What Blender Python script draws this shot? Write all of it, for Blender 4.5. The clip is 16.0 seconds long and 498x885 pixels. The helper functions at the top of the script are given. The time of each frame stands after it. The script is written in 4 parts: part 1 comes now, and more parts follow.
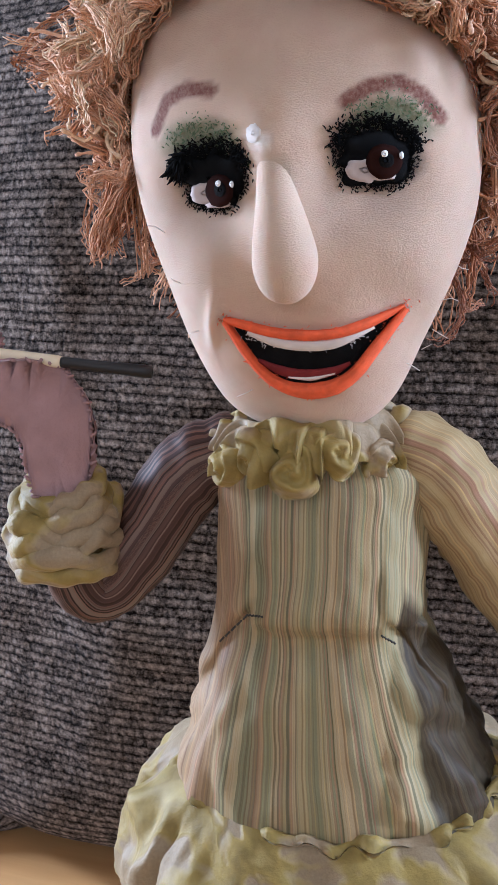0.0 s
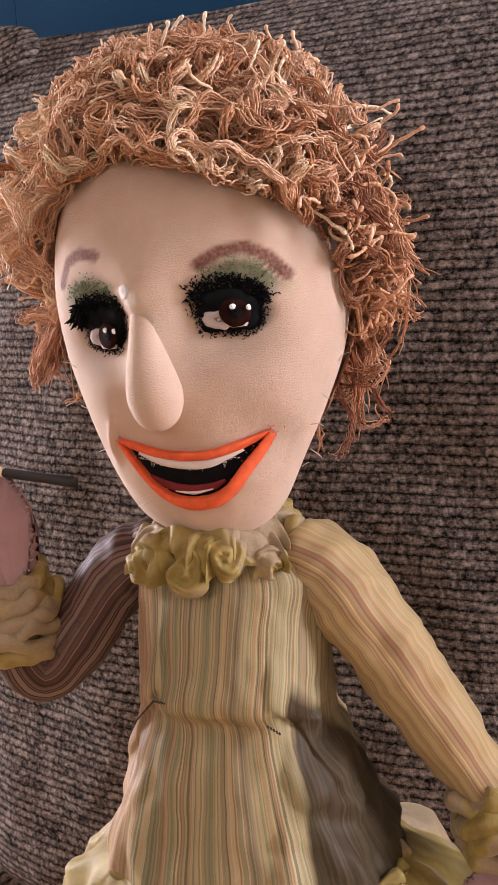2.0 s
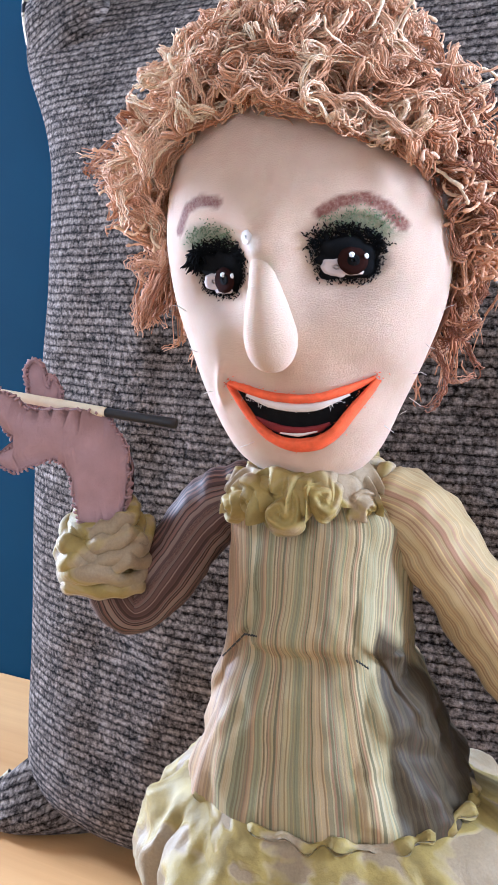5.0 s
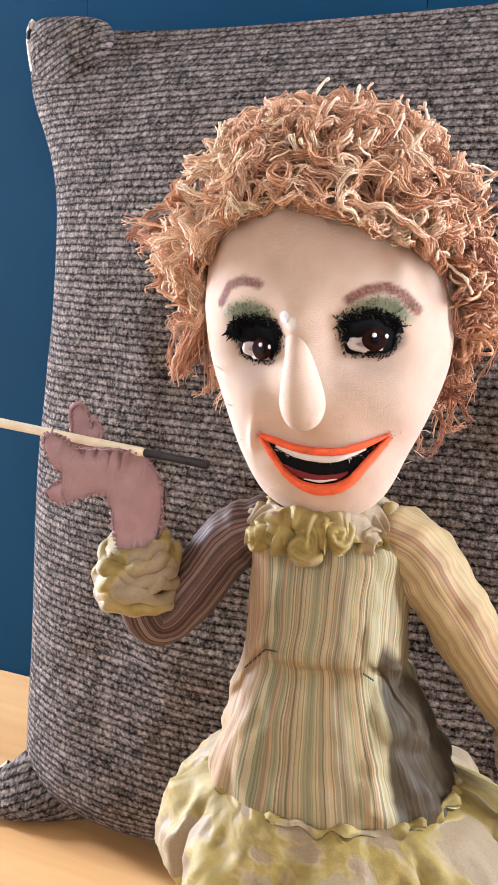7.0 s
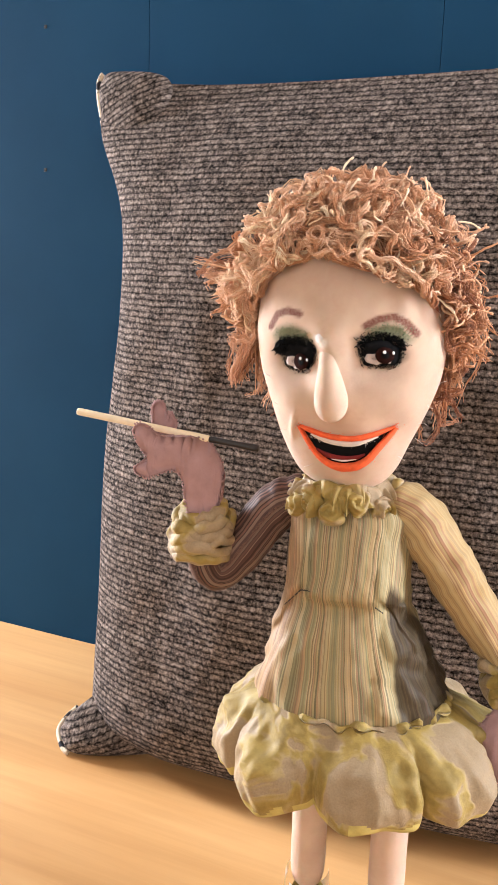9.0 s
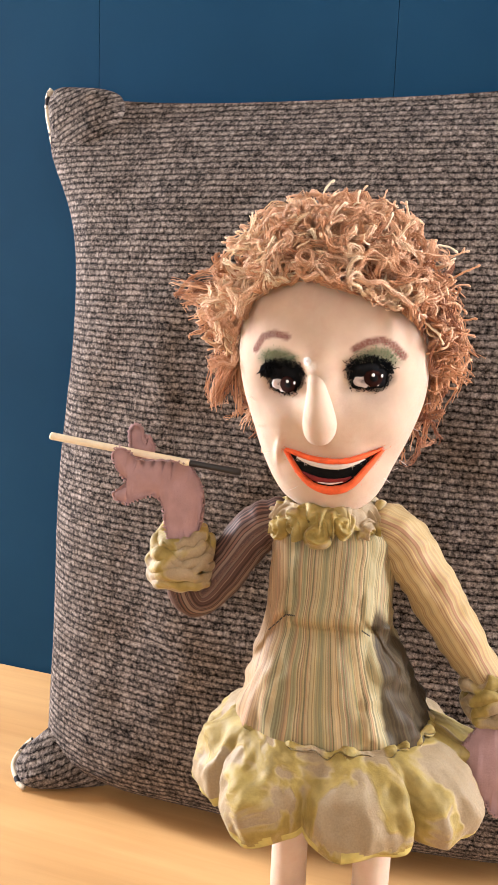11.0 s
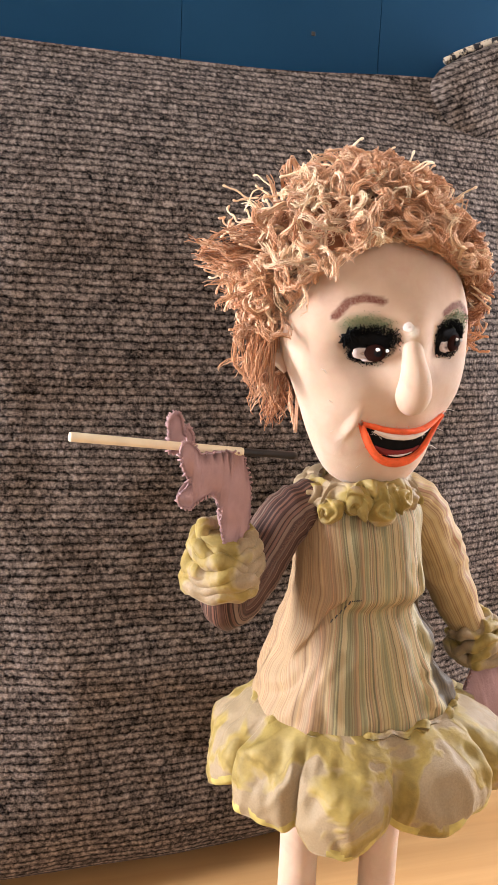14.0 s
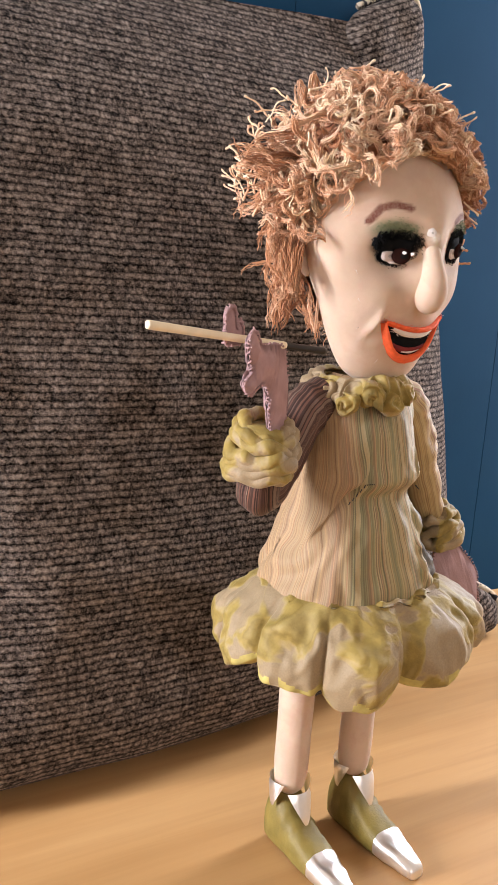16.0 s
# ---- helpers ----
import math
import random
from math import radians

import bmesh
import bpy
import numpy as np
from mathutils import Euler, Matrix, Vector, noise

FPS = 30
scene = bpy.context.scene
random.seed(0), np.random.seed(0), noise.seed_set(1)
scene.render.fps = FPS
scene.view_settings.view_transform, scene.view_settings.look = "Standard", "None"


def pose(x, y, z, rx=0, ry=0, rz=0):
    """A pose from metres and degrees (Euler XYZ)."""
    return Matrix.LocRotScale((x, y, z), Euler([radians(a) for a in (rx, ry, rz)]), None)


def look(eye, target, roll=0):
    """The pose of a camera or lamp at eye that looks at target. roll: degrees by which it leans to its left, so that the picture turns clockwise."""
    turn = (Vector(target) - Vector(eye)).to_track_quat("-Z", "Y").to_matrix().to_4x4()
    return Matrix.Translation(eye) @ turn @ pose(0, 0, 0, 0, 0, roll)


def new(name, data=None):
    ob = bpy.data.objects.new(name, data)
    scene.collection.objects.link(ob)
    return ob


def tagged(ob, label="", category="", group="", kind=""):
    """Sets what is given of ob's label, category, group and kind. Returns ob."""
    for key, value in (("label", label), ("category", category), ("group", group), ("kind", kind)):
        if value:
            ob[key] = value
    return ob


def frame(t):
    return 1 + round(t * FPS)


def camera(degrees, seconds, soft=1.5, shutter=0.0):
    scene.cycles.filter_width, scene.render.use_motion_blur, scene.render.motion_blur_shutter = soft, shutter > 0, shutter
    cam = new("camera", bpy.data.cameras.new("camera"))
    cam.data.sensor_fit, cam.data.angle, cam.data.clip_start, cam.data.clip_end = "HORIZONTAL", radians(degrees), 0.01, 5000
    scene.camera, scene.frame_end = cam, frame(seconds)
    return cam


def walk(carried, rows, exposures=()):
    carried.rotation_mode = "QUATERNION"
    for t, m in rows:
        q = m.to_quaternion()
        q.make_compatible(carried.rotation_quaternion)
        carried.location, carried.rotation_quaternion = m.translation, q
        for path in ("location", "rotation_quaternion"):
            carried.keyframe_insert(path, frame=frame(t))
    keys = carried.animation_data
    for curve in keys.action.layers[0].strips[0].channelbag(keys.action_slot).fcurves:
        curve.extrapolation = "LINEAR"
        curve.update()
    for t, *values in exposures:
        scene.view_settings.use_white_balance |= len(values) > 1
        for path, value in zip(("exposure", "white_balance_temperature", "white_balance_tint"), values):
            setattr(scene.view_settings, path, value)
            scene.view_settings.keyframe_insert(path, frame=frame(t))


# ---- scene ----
cam = camera(32.4, 16.0)
METRES, EYE, TILT, LEAN, TURN = 1.0, 0.375, -14.5, 1.1, 17.0
ROWS = [
    (0.0, 0.0, 0.0, 0.0, 0.0, 0.0, -0.0),
    (0.5, 0.0009, 0.0005, 0.0209, -1.91, 1.26, -0.29),
    (1.0, 0.0047, 0.0217, 0.0189, -0.67, 2.59, -0.52),
    (1.5, 0.0192, -0.0078, 0.0151, 3.21, 3.98, -0.5),
    (2.0, 0.072, -0.0301, 0.0106, 7.66, 4.95, -0.94),
    (2.5, 0.1011, -0.0291, 0.0135, 11.77, 5.09, -1.97),
    (3.0, 0.1176, -0.0236, 0.0057, 14.26, 4.98, -2.51),
    (3.5, 0.1263, -0.017, 0.0011, 15.49, 4.67, -2.8),
    (4.0, 0.128, -0.0184, 0.0012, 15.5, 4.69, -2.92),
    (4.5, 0.0997, -0.0331, -0.0008, 12.62, 4.35, -2.93),
    (5.0, 0.0435, -0.0458, -0.0025, 8.24, 3.38, -3.18),
    (7.5, 0.0116, -0.1207, 0.0168, 4.96, 2.58, -4.1),
    (8.0, 0.0249, -0.1627, 0.011, 6.9, 2.22, -4.66),
    (10.5, 0.0216, -0.2214, 0.0014, 4.67, 3.58, -4.71),
    (11.0, -0.0116, -0.2051, 0.0055, 1.57, 4.01, -3.75),
    (11.5, -0.053, -0.1886, 0.0071, -3.41, 4.47, -2.17),
    (12.0, -0.1076, -0.1728, 0.0034, -8.94, 4.71, -0.61),
    (12.5, -0.1256, -0.1441, 0.0079, -13.46, 4.37, -0.13),
    (13.0, -0.1313, -0.1117, 0.0065, -16.13, 4.31, 0.21),
    (13.5, -0.2069, -0.0939, 0.0159, -24.06, 4.67, 3.52),
    (14.0, -0.2832, -0.0728, 0.007, -33.59, 3.14, 4.51),
    (14.5, -0.3321, -0.0473, 0.0044, -39.22, 1.49, 4.19),
    (15.0, -0.3552, -0.0284, -0.0009, -42.21, 0.7, 4.42),
    (15.5, -0.3694, -0.0017, -0.0105, -45.85, 0.07, 4.95),
    (16.0, -0.4007, -0.011, -0.0171, -47.8, -0.7, 5.91),
]
# the phone's own exposure and white balance drift
WB = [(0.0, -0.50, 4950, 10), (0.5, -0.35, 5950, 20), (1.0, -0.20, 6600, 28), (1.5, -0.30, 6600, 27), (2.0, -0.53, 6450, 25), (2.5, -0.25, 5100, 12), (3.0, -0.12, 4900, 10),
      (4.5, -0.06, 4900, 10), (5.0, 0.07, 4850, 10), (7.5, 0.20, 6000, 12), (8.0, 0.04, 6300, 15), (10.5, 0.19, 6350, 13), (12.5, 0.09, 6500, 18), (13.5, -0.05, 6450, 15), (14.5, -0.10, 6450, 15), (16.0, -0.37, 6350, 15)]
walk(cam, [(t, pose(0, 0, EYE, TILT, LEAN, TURN) @ pose(METRES * x, METRES * y, METRES * z, 90 + pitch, roll, yaw)) for t, x, y, z, yaw, pitch, roll in ROWS], WB)

# ---- world and lights ----
world = bpy.data.worlds.new("sky")
scene.world = world
world.use_nodes = True
wn = world.node_tree
sky = wn.nodes.new("ShaderNodeTexSky")
sky.sky_type, sky.sun_disc = "NISHITA", False
sky.sun_elevation, sky.sun_rotation = radians(35), radians(60)
wn.nodes["Background"].inputs["Strength"].default_value = 0.1
wn.links.new(sky.outputs["Color"], wn.nodes["Background"].inputs["Color"])


def window_light(name, m, w, h, watts, colour):
    lamp = bpy.data.lights.new(name, "AREA")
    lamp.shape, lamp.size, lamp.size_y, lamp.energy, lamp.color = "RECTANGLE", w, h, watts, colour
    ob = new(name, lamp)
    ob.matrix_world = m
    return ob


# daylight in the openings of the three windows
window_light("daylight_east", look((0.97, 0.45, 0.62), (0, 0.34, 0.30)), 0.20, 0.9, 23, (0.92, 0.95, 1.0))
window_light("daylight_west", look((-1.72, 0.49, 0.55), (0, 0.40, 0.25)), 0.14, 1.0, 76, (0.95, 0.97, 1.0))
window_light("daylight_south", look((-0.3, -2.12, 1.12), (0, 0.3, 0.3)), 1.5, 1.0, 19, (1.0, 0.88, 0.76))


# ---- materials ----
class Mat:
    """A node material with short ways to add nodes."""

    def __init__(self, name, rough=0.7, metal=0.0, spec=0.5):
        self.m = bpy.data.materials.new(name)
        self.m.use_nodes = True
        self.t = self.m.node_tree
        self.b = self.t.nodes["Principled BSDF"]
        self.b.inputs["Roughness"].default_value = rough
        self.b.inputs["Metallic"].default_value = metal
        self.b.inputs["Specular IOR Level"].default_value = spec

    def put(self, socket, v):
        if hasattr(v, "is_output"):
            self.t.links.new(v, socket)
        else:
            socket.default_value = v

    def node(self, kind, out, **ins):
        n = self.t.nodes.new("ShaderNode" + kind)
        for k, v in ins.items():
            self.put(n.inputs[k.replace("_", " ")], v)
        return n.outputs[out]

    def coord(self, which="Object"):
        return self.t.nodes.new("ShaderNodeTexCoord").outputs[which]

    def mapped(self, vec, scale=(1, 1, 1), rot=(0, 0, 0)):
        return self.node("Mapping", "Vector", Vector=vec, Scale=scale, Rotation=rot)

    def noise(self, vec, scale, detail=3.0, rough=0.55, distort=0.0):
        return self.node("TexNoise", "Fac", Vector=vec, Scale=scale, Detail=detail, Roughness=rough, Distortion=distort)

    def ramp(self, fac, stops, mode="LINEAR"):
        n = self.t.nodes.new("ShaderNodeValToRGB")
        n.color_ramp.interpolation = mode
        el = n.color_ramp.elements
        while len(el) < len(stops):
            el.new(0.5)
        for e, (p, c) in zip(el, stops):
            e.position, e.color = p, (*c, 1) if len(c) == 3 else c
        self.put(n.inputs["Fac"], fac)
        return n.outputs["Color"]

    def mix(self, fac, a, b, blend="MIX"):
        n = self.t.nodes.new("ShaderNodeMix")
        n.data_type, n.blend_type = "RGBA", blend
        self.put(n.inputs[0], fac)
        self.put(n.inputs[6], a if hasattr(a, "is_output") else (*a, 1))
        self.put(n.inputs[7], b if hasattr(b, "is_output") else (*b, 1))
        return n.outputs[2]

    def math(self, op, a, b=0.0):
        n = self.t.nodes.new("ShaderNodeMath")
        n.operation = op
        self.put(n.inputs[0], a)
        self.put(n.inputs[1], b)
        return n.outputs[0]

    def colour(self, c):
        self.put(self.b.inputs["Base Color"], c if hasattr(c, "is_output") else (*c, 1))
        return self

    def bump(self, height, strength=0.5, dist=0.001):
        n = self.t.nodes.new("ShaderNodeBump")
        n.inputs["Strength"].default_value, n.inputs["Distance"].default_value = strength, dist
        self.put(n.inputs["Height"], height)
        self.t.links.new(n.outputs["Normal"], self.b.inputs["Normal"])
        return self

    def sheen(self, weight, rough=0.4, tint=(1, 1, 1)):
        self.b.inputs["Sheen Weight"].default_value = weight
        self.b.inputs["Sheen Roughness"].default_value = rough
        self.b.inputs["Sheen Tint"].default_value = (*tint, 1)
        return self


def wood_material():
    k = Mat("maple_veneer", 0.38, spec=0.4)
    v = k.coord()
    grain = k.noise(k.mapped(v, (1.2, 26, 8)), 3.0, 5, 0.6, 0.4)
    broad = k.noise(k.mapped(v, (0.8, 5, 3)), 2.0, 3, 0.5, 0.8)
    base = k.ramp(broad, [(0.3, (0.47, 0.25, 0.092)), (0.7, (0.58, 0.345, 0.148))])
    dark = k.ramp(grain, [(0.35, (0.72, 0.66, 0.58)), (0.6, (1, 1, 1))])
    k.colour(k.mix(0.36, base, dark, "MULTIPLY"))
    fine = k.noise(k.mapped(v, (4, 160, 20)), 4.0, 3)
    k.put(k.b.inputs["Roughness"], k.node("MapRange", "Result", Value=fine, To_Min=0.32, To_Max=0.5))
    return k.bump(fine, 0.08, 0.0005).m


def blue_paint():
    k = Mat("blue_wall_paint", 0.75, spec=0.07)
    v = k.coord()
    n = k.noise(v, 5.0, 4)
    k.colour(k.ramp(n, [(0.3, (0.0080, 0.044, 0.098)), (0.75, (0.011, 0.056, 0.120))]))
    return k.bump(k.noise(k.mapped(v, (1, 1, 0.3)), 260, 3), 0.12, 0.0006).m


def plain(name, c, rough=0.8, vary=0.06, scale=30, metal=0.0, spec=0.4, bump=0.15):
    k = Mat(name, rough, metal, spec)
    n = k.noise(k.coord(), scale, 4)
    lo, hi = [tuple(min(1, x * f) for x in c) for f in (1 - vary, 1 + vary)]
    k.colour(k.ramp(n, [(0.3, lo), (0.7, hi)]))
    return k.bump(k.noise(k.coord(), scale * 12, 3), bump, 0.0005).m


def chenille(name="grey_chenille"):
    """Ribbed upholstery weave: uneven rows of short light and dark slubs."""
    k = Mat(name, 1.0, spec=0.02)
    v = k.coord("UV")
    x, y = k.node("SeparateXYZ", "X", Vector=v), k.node("SeparateXYZ", "Y", Vector=v)
    sway = k.math("MULTIPLY", k.math("SUBTRACT", k.noise(v, 26, 3), 0.5), 0.0034)
    row = k.math("MULTIPLY", k.math("ADD", y, sway), 1 / 0.0052)
    number = k.math("FLOOR", row)
    part = k.math("SUBTRACT", row, number)
    rib = k.math("SINE", k.math("MULTIPLY", part, math.pi))
    dash = k.noise(k.node("CombineXYZ", "Vector", X=k.math("MULTIPLY", x, 300), Y=k.math("MULTIPLY", number, 7.31), Z=part), 1.0, 3, 0.65)
    tuft = k.noise(k.mapped(v, (1, 1.5, 1)), 420, 3, 0.7)
    slub = k.noise(k.mapped(v, (1, 3, 1)), 34, 3, 0.6)
    big = k.noise(v, 6, 3)
    tone = k.math("ADD", k.math("MULTIPLY", k.math("POWER", rib, 0.55), k.node("MapRange", "Result", Value=k.noise(k.mapped(v, (1, 3, 1)), 55, 2), From_Min=0.35, From_Max=0.65, To_Min=0.20, To_Max=0.29)), k.math("ADD", k.math("MULTIPLY", dash, 0.74), k.math("ADD", k.math("MULTIPLY", tuft, 0.64), k.math("MULTIPLY", slub, 0.20))))
    c = k.ramp(k.math("MULTIPLY", tone, 0.7), [(0.555, (0.005, 0.004, 0.004)), (0.630, (0.050, 0.041, 0.036)), (0.715, (0.142, 0.117, 0.102)), (0.87, (0.38, 0.32, 0.28))])
    k.colour(k.mix(k.math("MULTIPLY", big, 0.4), c, (0.78, 0.70, 0.66), "MULTIPLY"))
    k.sheen(0.05, 0.4, (0.97, 0.94, 1.0))
    h = k.math("ADD", k.math("MULTIPLY", rib, 0.16), k.math("ADD", k.math("MULTIPLY", dash, 0.9), k.math("MULTIPLY", tuft, 0.5)))
    return k.bump(h, 0.9, 0.0024).m


def skin():
    """Stretched flesh nylon over stuffing, with the make-up and socket shading that are painted on it."""
    k = Mat("flesh_nylon", 0.72, spec=0.14)
    v = k.coord()
    n = k.noise(v, 40, 4)
    blotch = k.noise(v, 95, 3, 0.6, 0.4)
    base = k.ramp(n, [(0.3, (0.52, 0.375, 0.275)), (0.55, (0.59, 0.435, 0.325)), (0.75, (0.65, 0.485, 0.37))])
    base = k.mix(k.node("MapRange", "Result", Value=blotch, From_Min=0.50, From_Max=0.75, To_Min=0.0, To_Max=0.6), base, (0.54, 0.36, 0.27))
    at = k.t.nodes.new("ShaderNodeAttribute")
    at.attribute_name = "paint"
    edge = k.noise(v, 900, 3, 0.7)
    mask = k.math("MULTIPLY", at.outputs["Alpha"], k.node("MapRange", "Result", Value=edge, From_Min=0.3, From_Max=0.6, To_Min=0.7, To_Max=1.0))
    k.colour(k.mix(mask, base, at.outputs["Color"]))
    k.b.inputs["Subsurface Weight"].default_value = 0.12
    k.b.inputs["Subsurface Scale"].default_value = 0.004
    k.sheen(0.15, 0.4)
    weave = k.noise(k.mapped(v, (1, 1, 3)), 1500, 2)
    return k.bump(k.math("ADD", weave, k.math("ADD", k.math("MULTIPLY", n, 2.0), k.math("MULTIPLY", blotch, 1.4))), 0.38, 0.0010).m


def striped_silk(name, stops, wash, cut, fade, panel=False):
    """Shot silk with many narrow stripes along the cloth; UV in metres across and along."""
    k = Mat(name, 0.50, spec=0.11)
    v = k.coord("UV")
    x, y = k.node("SeparateXYZ", "X", Vector=v), k.node("SeparateXYZ", "Y", Vector=v)
    x = k.math("ADD", x, k.math("MULTIPLY", k.math("SUBTRACT", k.noise(v, 30, 2), 0.5), 0.0022))
    line = k.node("CombineXYZ", "Vector", X=x)
    narrow = k.noise(line, 1300, 1, 0.5)
    broad = k.noise(line, 24, 1, 0.5)
    warp = k.math("ADD", x, k.math("MULTIPLY", k.noise(line, 260, 1, 0.5), 0.0030))
    one = k.node("TexWhiteNoise", "Value", Vector=k.node("CombineXYZ", "Vector", X=k.math("FLOOR", k.math("MULTIPLY", warp, 1 / 0.00062))))
    two = k.node("TexWhiteNoise", "Value", Vector=k.node("CombineXYZ", "Vector", X=k.math("FLOOR", k.math("MULTIPLY", warp, 1 / 0.0019)), Y=3.0))
    c = k.mix(0.28, k.ramp(one, stops, "CONSTANT"), k.ramp(two, stops, "CONSTANT"))
    c = k.mix(k.ramp(broad, [(0.44, (0, 0, 0)), (0.56, (fade, fade, fade))]), c, wash, "MIX")
    # the side panel cut from the pinker end of the cloth
    side = k.node("MapRange", "Result", Value=x, From_Min=cut - 0.006, From_Max=cut, To_Min=0.5, To_Max=0.0)
    c = k.mix(side, c, (0.45, 0.26, 0.165))
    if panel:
        # the left side panel below the bust: darker cloth, deepened for the arm's shade
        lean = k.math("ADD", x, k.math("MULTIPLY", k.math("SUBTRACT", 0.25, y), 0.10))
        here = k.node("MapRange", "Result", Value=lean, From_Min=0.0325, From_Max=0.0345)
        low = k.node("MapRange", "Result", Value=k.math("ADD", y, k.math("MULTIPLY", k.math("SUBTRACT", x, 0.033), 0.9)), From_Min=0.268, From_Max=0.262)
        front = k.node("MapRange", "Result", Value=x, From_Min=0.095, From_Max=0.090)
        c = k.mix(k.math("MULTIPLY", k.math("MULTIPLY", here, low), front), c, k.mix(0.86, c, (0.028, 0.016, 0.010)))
    dark = k.ramp(narrow, [(0.34, (0.66, 0.61, 0.56)), (0.47, (0.95, 0.95, 0.95)), (0.58, (1, 1, 1)), (0.68, (1.25, 1.18, 1.0))])
    c = k.mix(1.0, c, dark, "MULTIPLY")
    thread = k.noise(k.mapped(v, (1, 0.35, 1)), 3000, 2)
    k.colour(k.mix(k.math("MULTIPLY", thread, 0.4), c, (0.7, 0.65, 0.55), "MULTIPLY"))
    k.sheen(0.03, 0.3, (1.0, 0.98, 0.90))
    return k.bump(k.math("ADD", thread, narrow), 0.22, 0.0004).m


def burnout_velvet():
    """Beige organza with patches of olive velvet pile."""
    k = Mat("burnout_velvet", 0.6, spec=0.3)
    v = k.coord()
    n = k.noise(k.mapped(v, (1, 1, 1)), 30, 3, 0.5, 0.7)
    m = k.ramp(n, [(0.455, (0, 0, 0)), (0.51, (1, 1, 1))])
    pile = k.noise(v, 130, 4, 0.7)
    body = k.ramp(n, [(0.465, (0.48, 0.375, 0.13)), (0.50, (0.34, 0.25, 0.070)), (0.58, (0.24, 0.17, 0.045)), (0.68, (0.36, 0.275, 0.10))])
    olive = k.mix(0.6, body, k.ramp(pile, [(0.3, (0.60, 0.55, 0.45)), (0.7, (1.15, 1.12, 1.0))]), "MULTIPLY")
    cloth = k.ramp(k.noise(v, 900, 2), [(0.2, (0.255, 0.185, 0.105)), (0.8, (0.32, 0.235, 0.135))])
    k.colour(k.mix(m, cloth, olive))
    k.sheen(0.2, 0.35, (1.0, 0.93, 0.7))
    return k.bump(k.math("ADD", k.math("MULTIPLY", m, 0.9), k.math("ADD", k.math("MULTIPLY", pile, 0.8), k.math("MULTIPLY", k.noise(v, 1500, 2, 0.7), 0.3))), 0.6, 0.0009).m


def yarn():
    """Unravelled yarn; each strand takes its own shade, kept in the UV."""
    k = Mat("ginger_yarn", 0.75, spec=0.25)
    v = k.coord("UV")
    x = k.node("SeparateXYZ", "X", Vector=v)
    y = k.node("SeparateXYZ", "Y", Vector=v)
    c = k.ramp(x, [(0.0, (0.22, 0.066, 0.025)), (0.30, (0.46, 0.195, 0.085)), (0.55, (0.68, 0.36, 0.195)), (0.75, (0.80, 0.51, 0.34)), (0.88, (0.86, 0.61, 0.38)), (1.0, (0.93, 0.77, 0.55))])
    ply = k.math("SINE", k.math("MULTIPLY", y, 4200.0))
    k.colour(k.mix(0.18, c, k.ramp(k.math("ADD", k.math("MULTIPLY", ply, 0.5), 0.5), [(0.0, (0.5, 0.45, 0.4)), (0.6, (1, 1, 1))]), "MULTIPLY"))
    k.sheen(0.25, 0.5, (1, 0.85, 0.7))
    return k.bump(ply, 0.3, 0.0003).m


WOOD, BLUE, CHENILLE = wood_material(), blue_paint(), chenille()
SKIN, VELVET, YARN = skin(), burnout_velvet(), yarn()
TRIM = plain("olive_velvet_edge", (0.44, 0.36, 0.11), 0.7, 0.22, 120, bump=0.3)
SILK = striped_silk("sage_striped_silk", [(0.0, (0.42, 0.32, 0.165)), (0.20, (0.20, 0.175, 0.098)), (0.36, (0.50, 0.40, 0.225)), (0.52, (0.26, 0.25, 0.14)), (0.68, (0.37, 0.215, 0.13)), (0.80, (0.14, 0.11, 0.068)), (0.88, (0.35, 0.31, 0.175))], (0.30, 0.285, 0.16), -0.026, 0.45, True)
MAUVESILK = striped_silk("mauve_striped_silk", [(0.0, (0.055, 0.031, 0.026)), (0.25, (0.20, 0.115, 0.090)), (0.42, (0.030, 0.020, 0.018)), (0.58, (0.22, 0.16, 0.125)), (0.70, (0.20, 0.10, 0.075)), (0.85, (0.08, 0.045, 0.038))], (0.10, 0.062, 0.052), -9.0, 0.1)
GOLDSILK = striped_silk("gold_striped_silk", [(0.0, (0.43, 0.30, 0.145)), (0.25, (0.31, 0.20, 0.10)), (0.45, (0.47, 0.355, 0.18)), (0.65, (0.35, 0.20, 0.12)), (0.80, (0.40, 0.30, 0.155))], (0.39, 0.285, 0.14), -9.0, 0.55)
BLACK = plain("black_felt", (0.006, 0.006, 0.0065), 1.0, 0.3, 300, spec=0.1, bump=0.5)
WHITE = plain("white_felt", (0.70, 0.64, 0.60), 0.7, 0.06, 200, bump=0.3)
LIP = plain("orange_felt", (0.78, 0.115, 0.030), 0.75, 0.18, 260, bump=0.6)
IRIS = plain("brown_glass_paint", (0.020, 0.0075, 0.006), 0.9, 0.3, 250, spec=0.02, bump=0.0)
SCLERA = plain("pinkish_white_paint", (0.50, 0.41, 0.38), 0.7, 0.08, 200, bump=0.2)
GLINT = plain("white_eye_glint", (0.85, 0.85, 0.85), 0.2, 0.02, 100, bump=0.0)
TONGUE = plain("dark_red_felt", (0.16, 0.012, 0.012), 0.8, 0.25, 200)
GREEN = plain("green_pile", (0.14, 0.185, 0.095), 0.9, 0.3, 250, bump=0.4)
MAUVE = plain("mauve_felt", (0.36, 0.22, 0.215), 0.9, 0.12, 90, bump=0.5)
OLIVE = plain("olive_satin", (0.20, 0.145, 0.030), 0.58, 0.24, 60, bump=0.4)
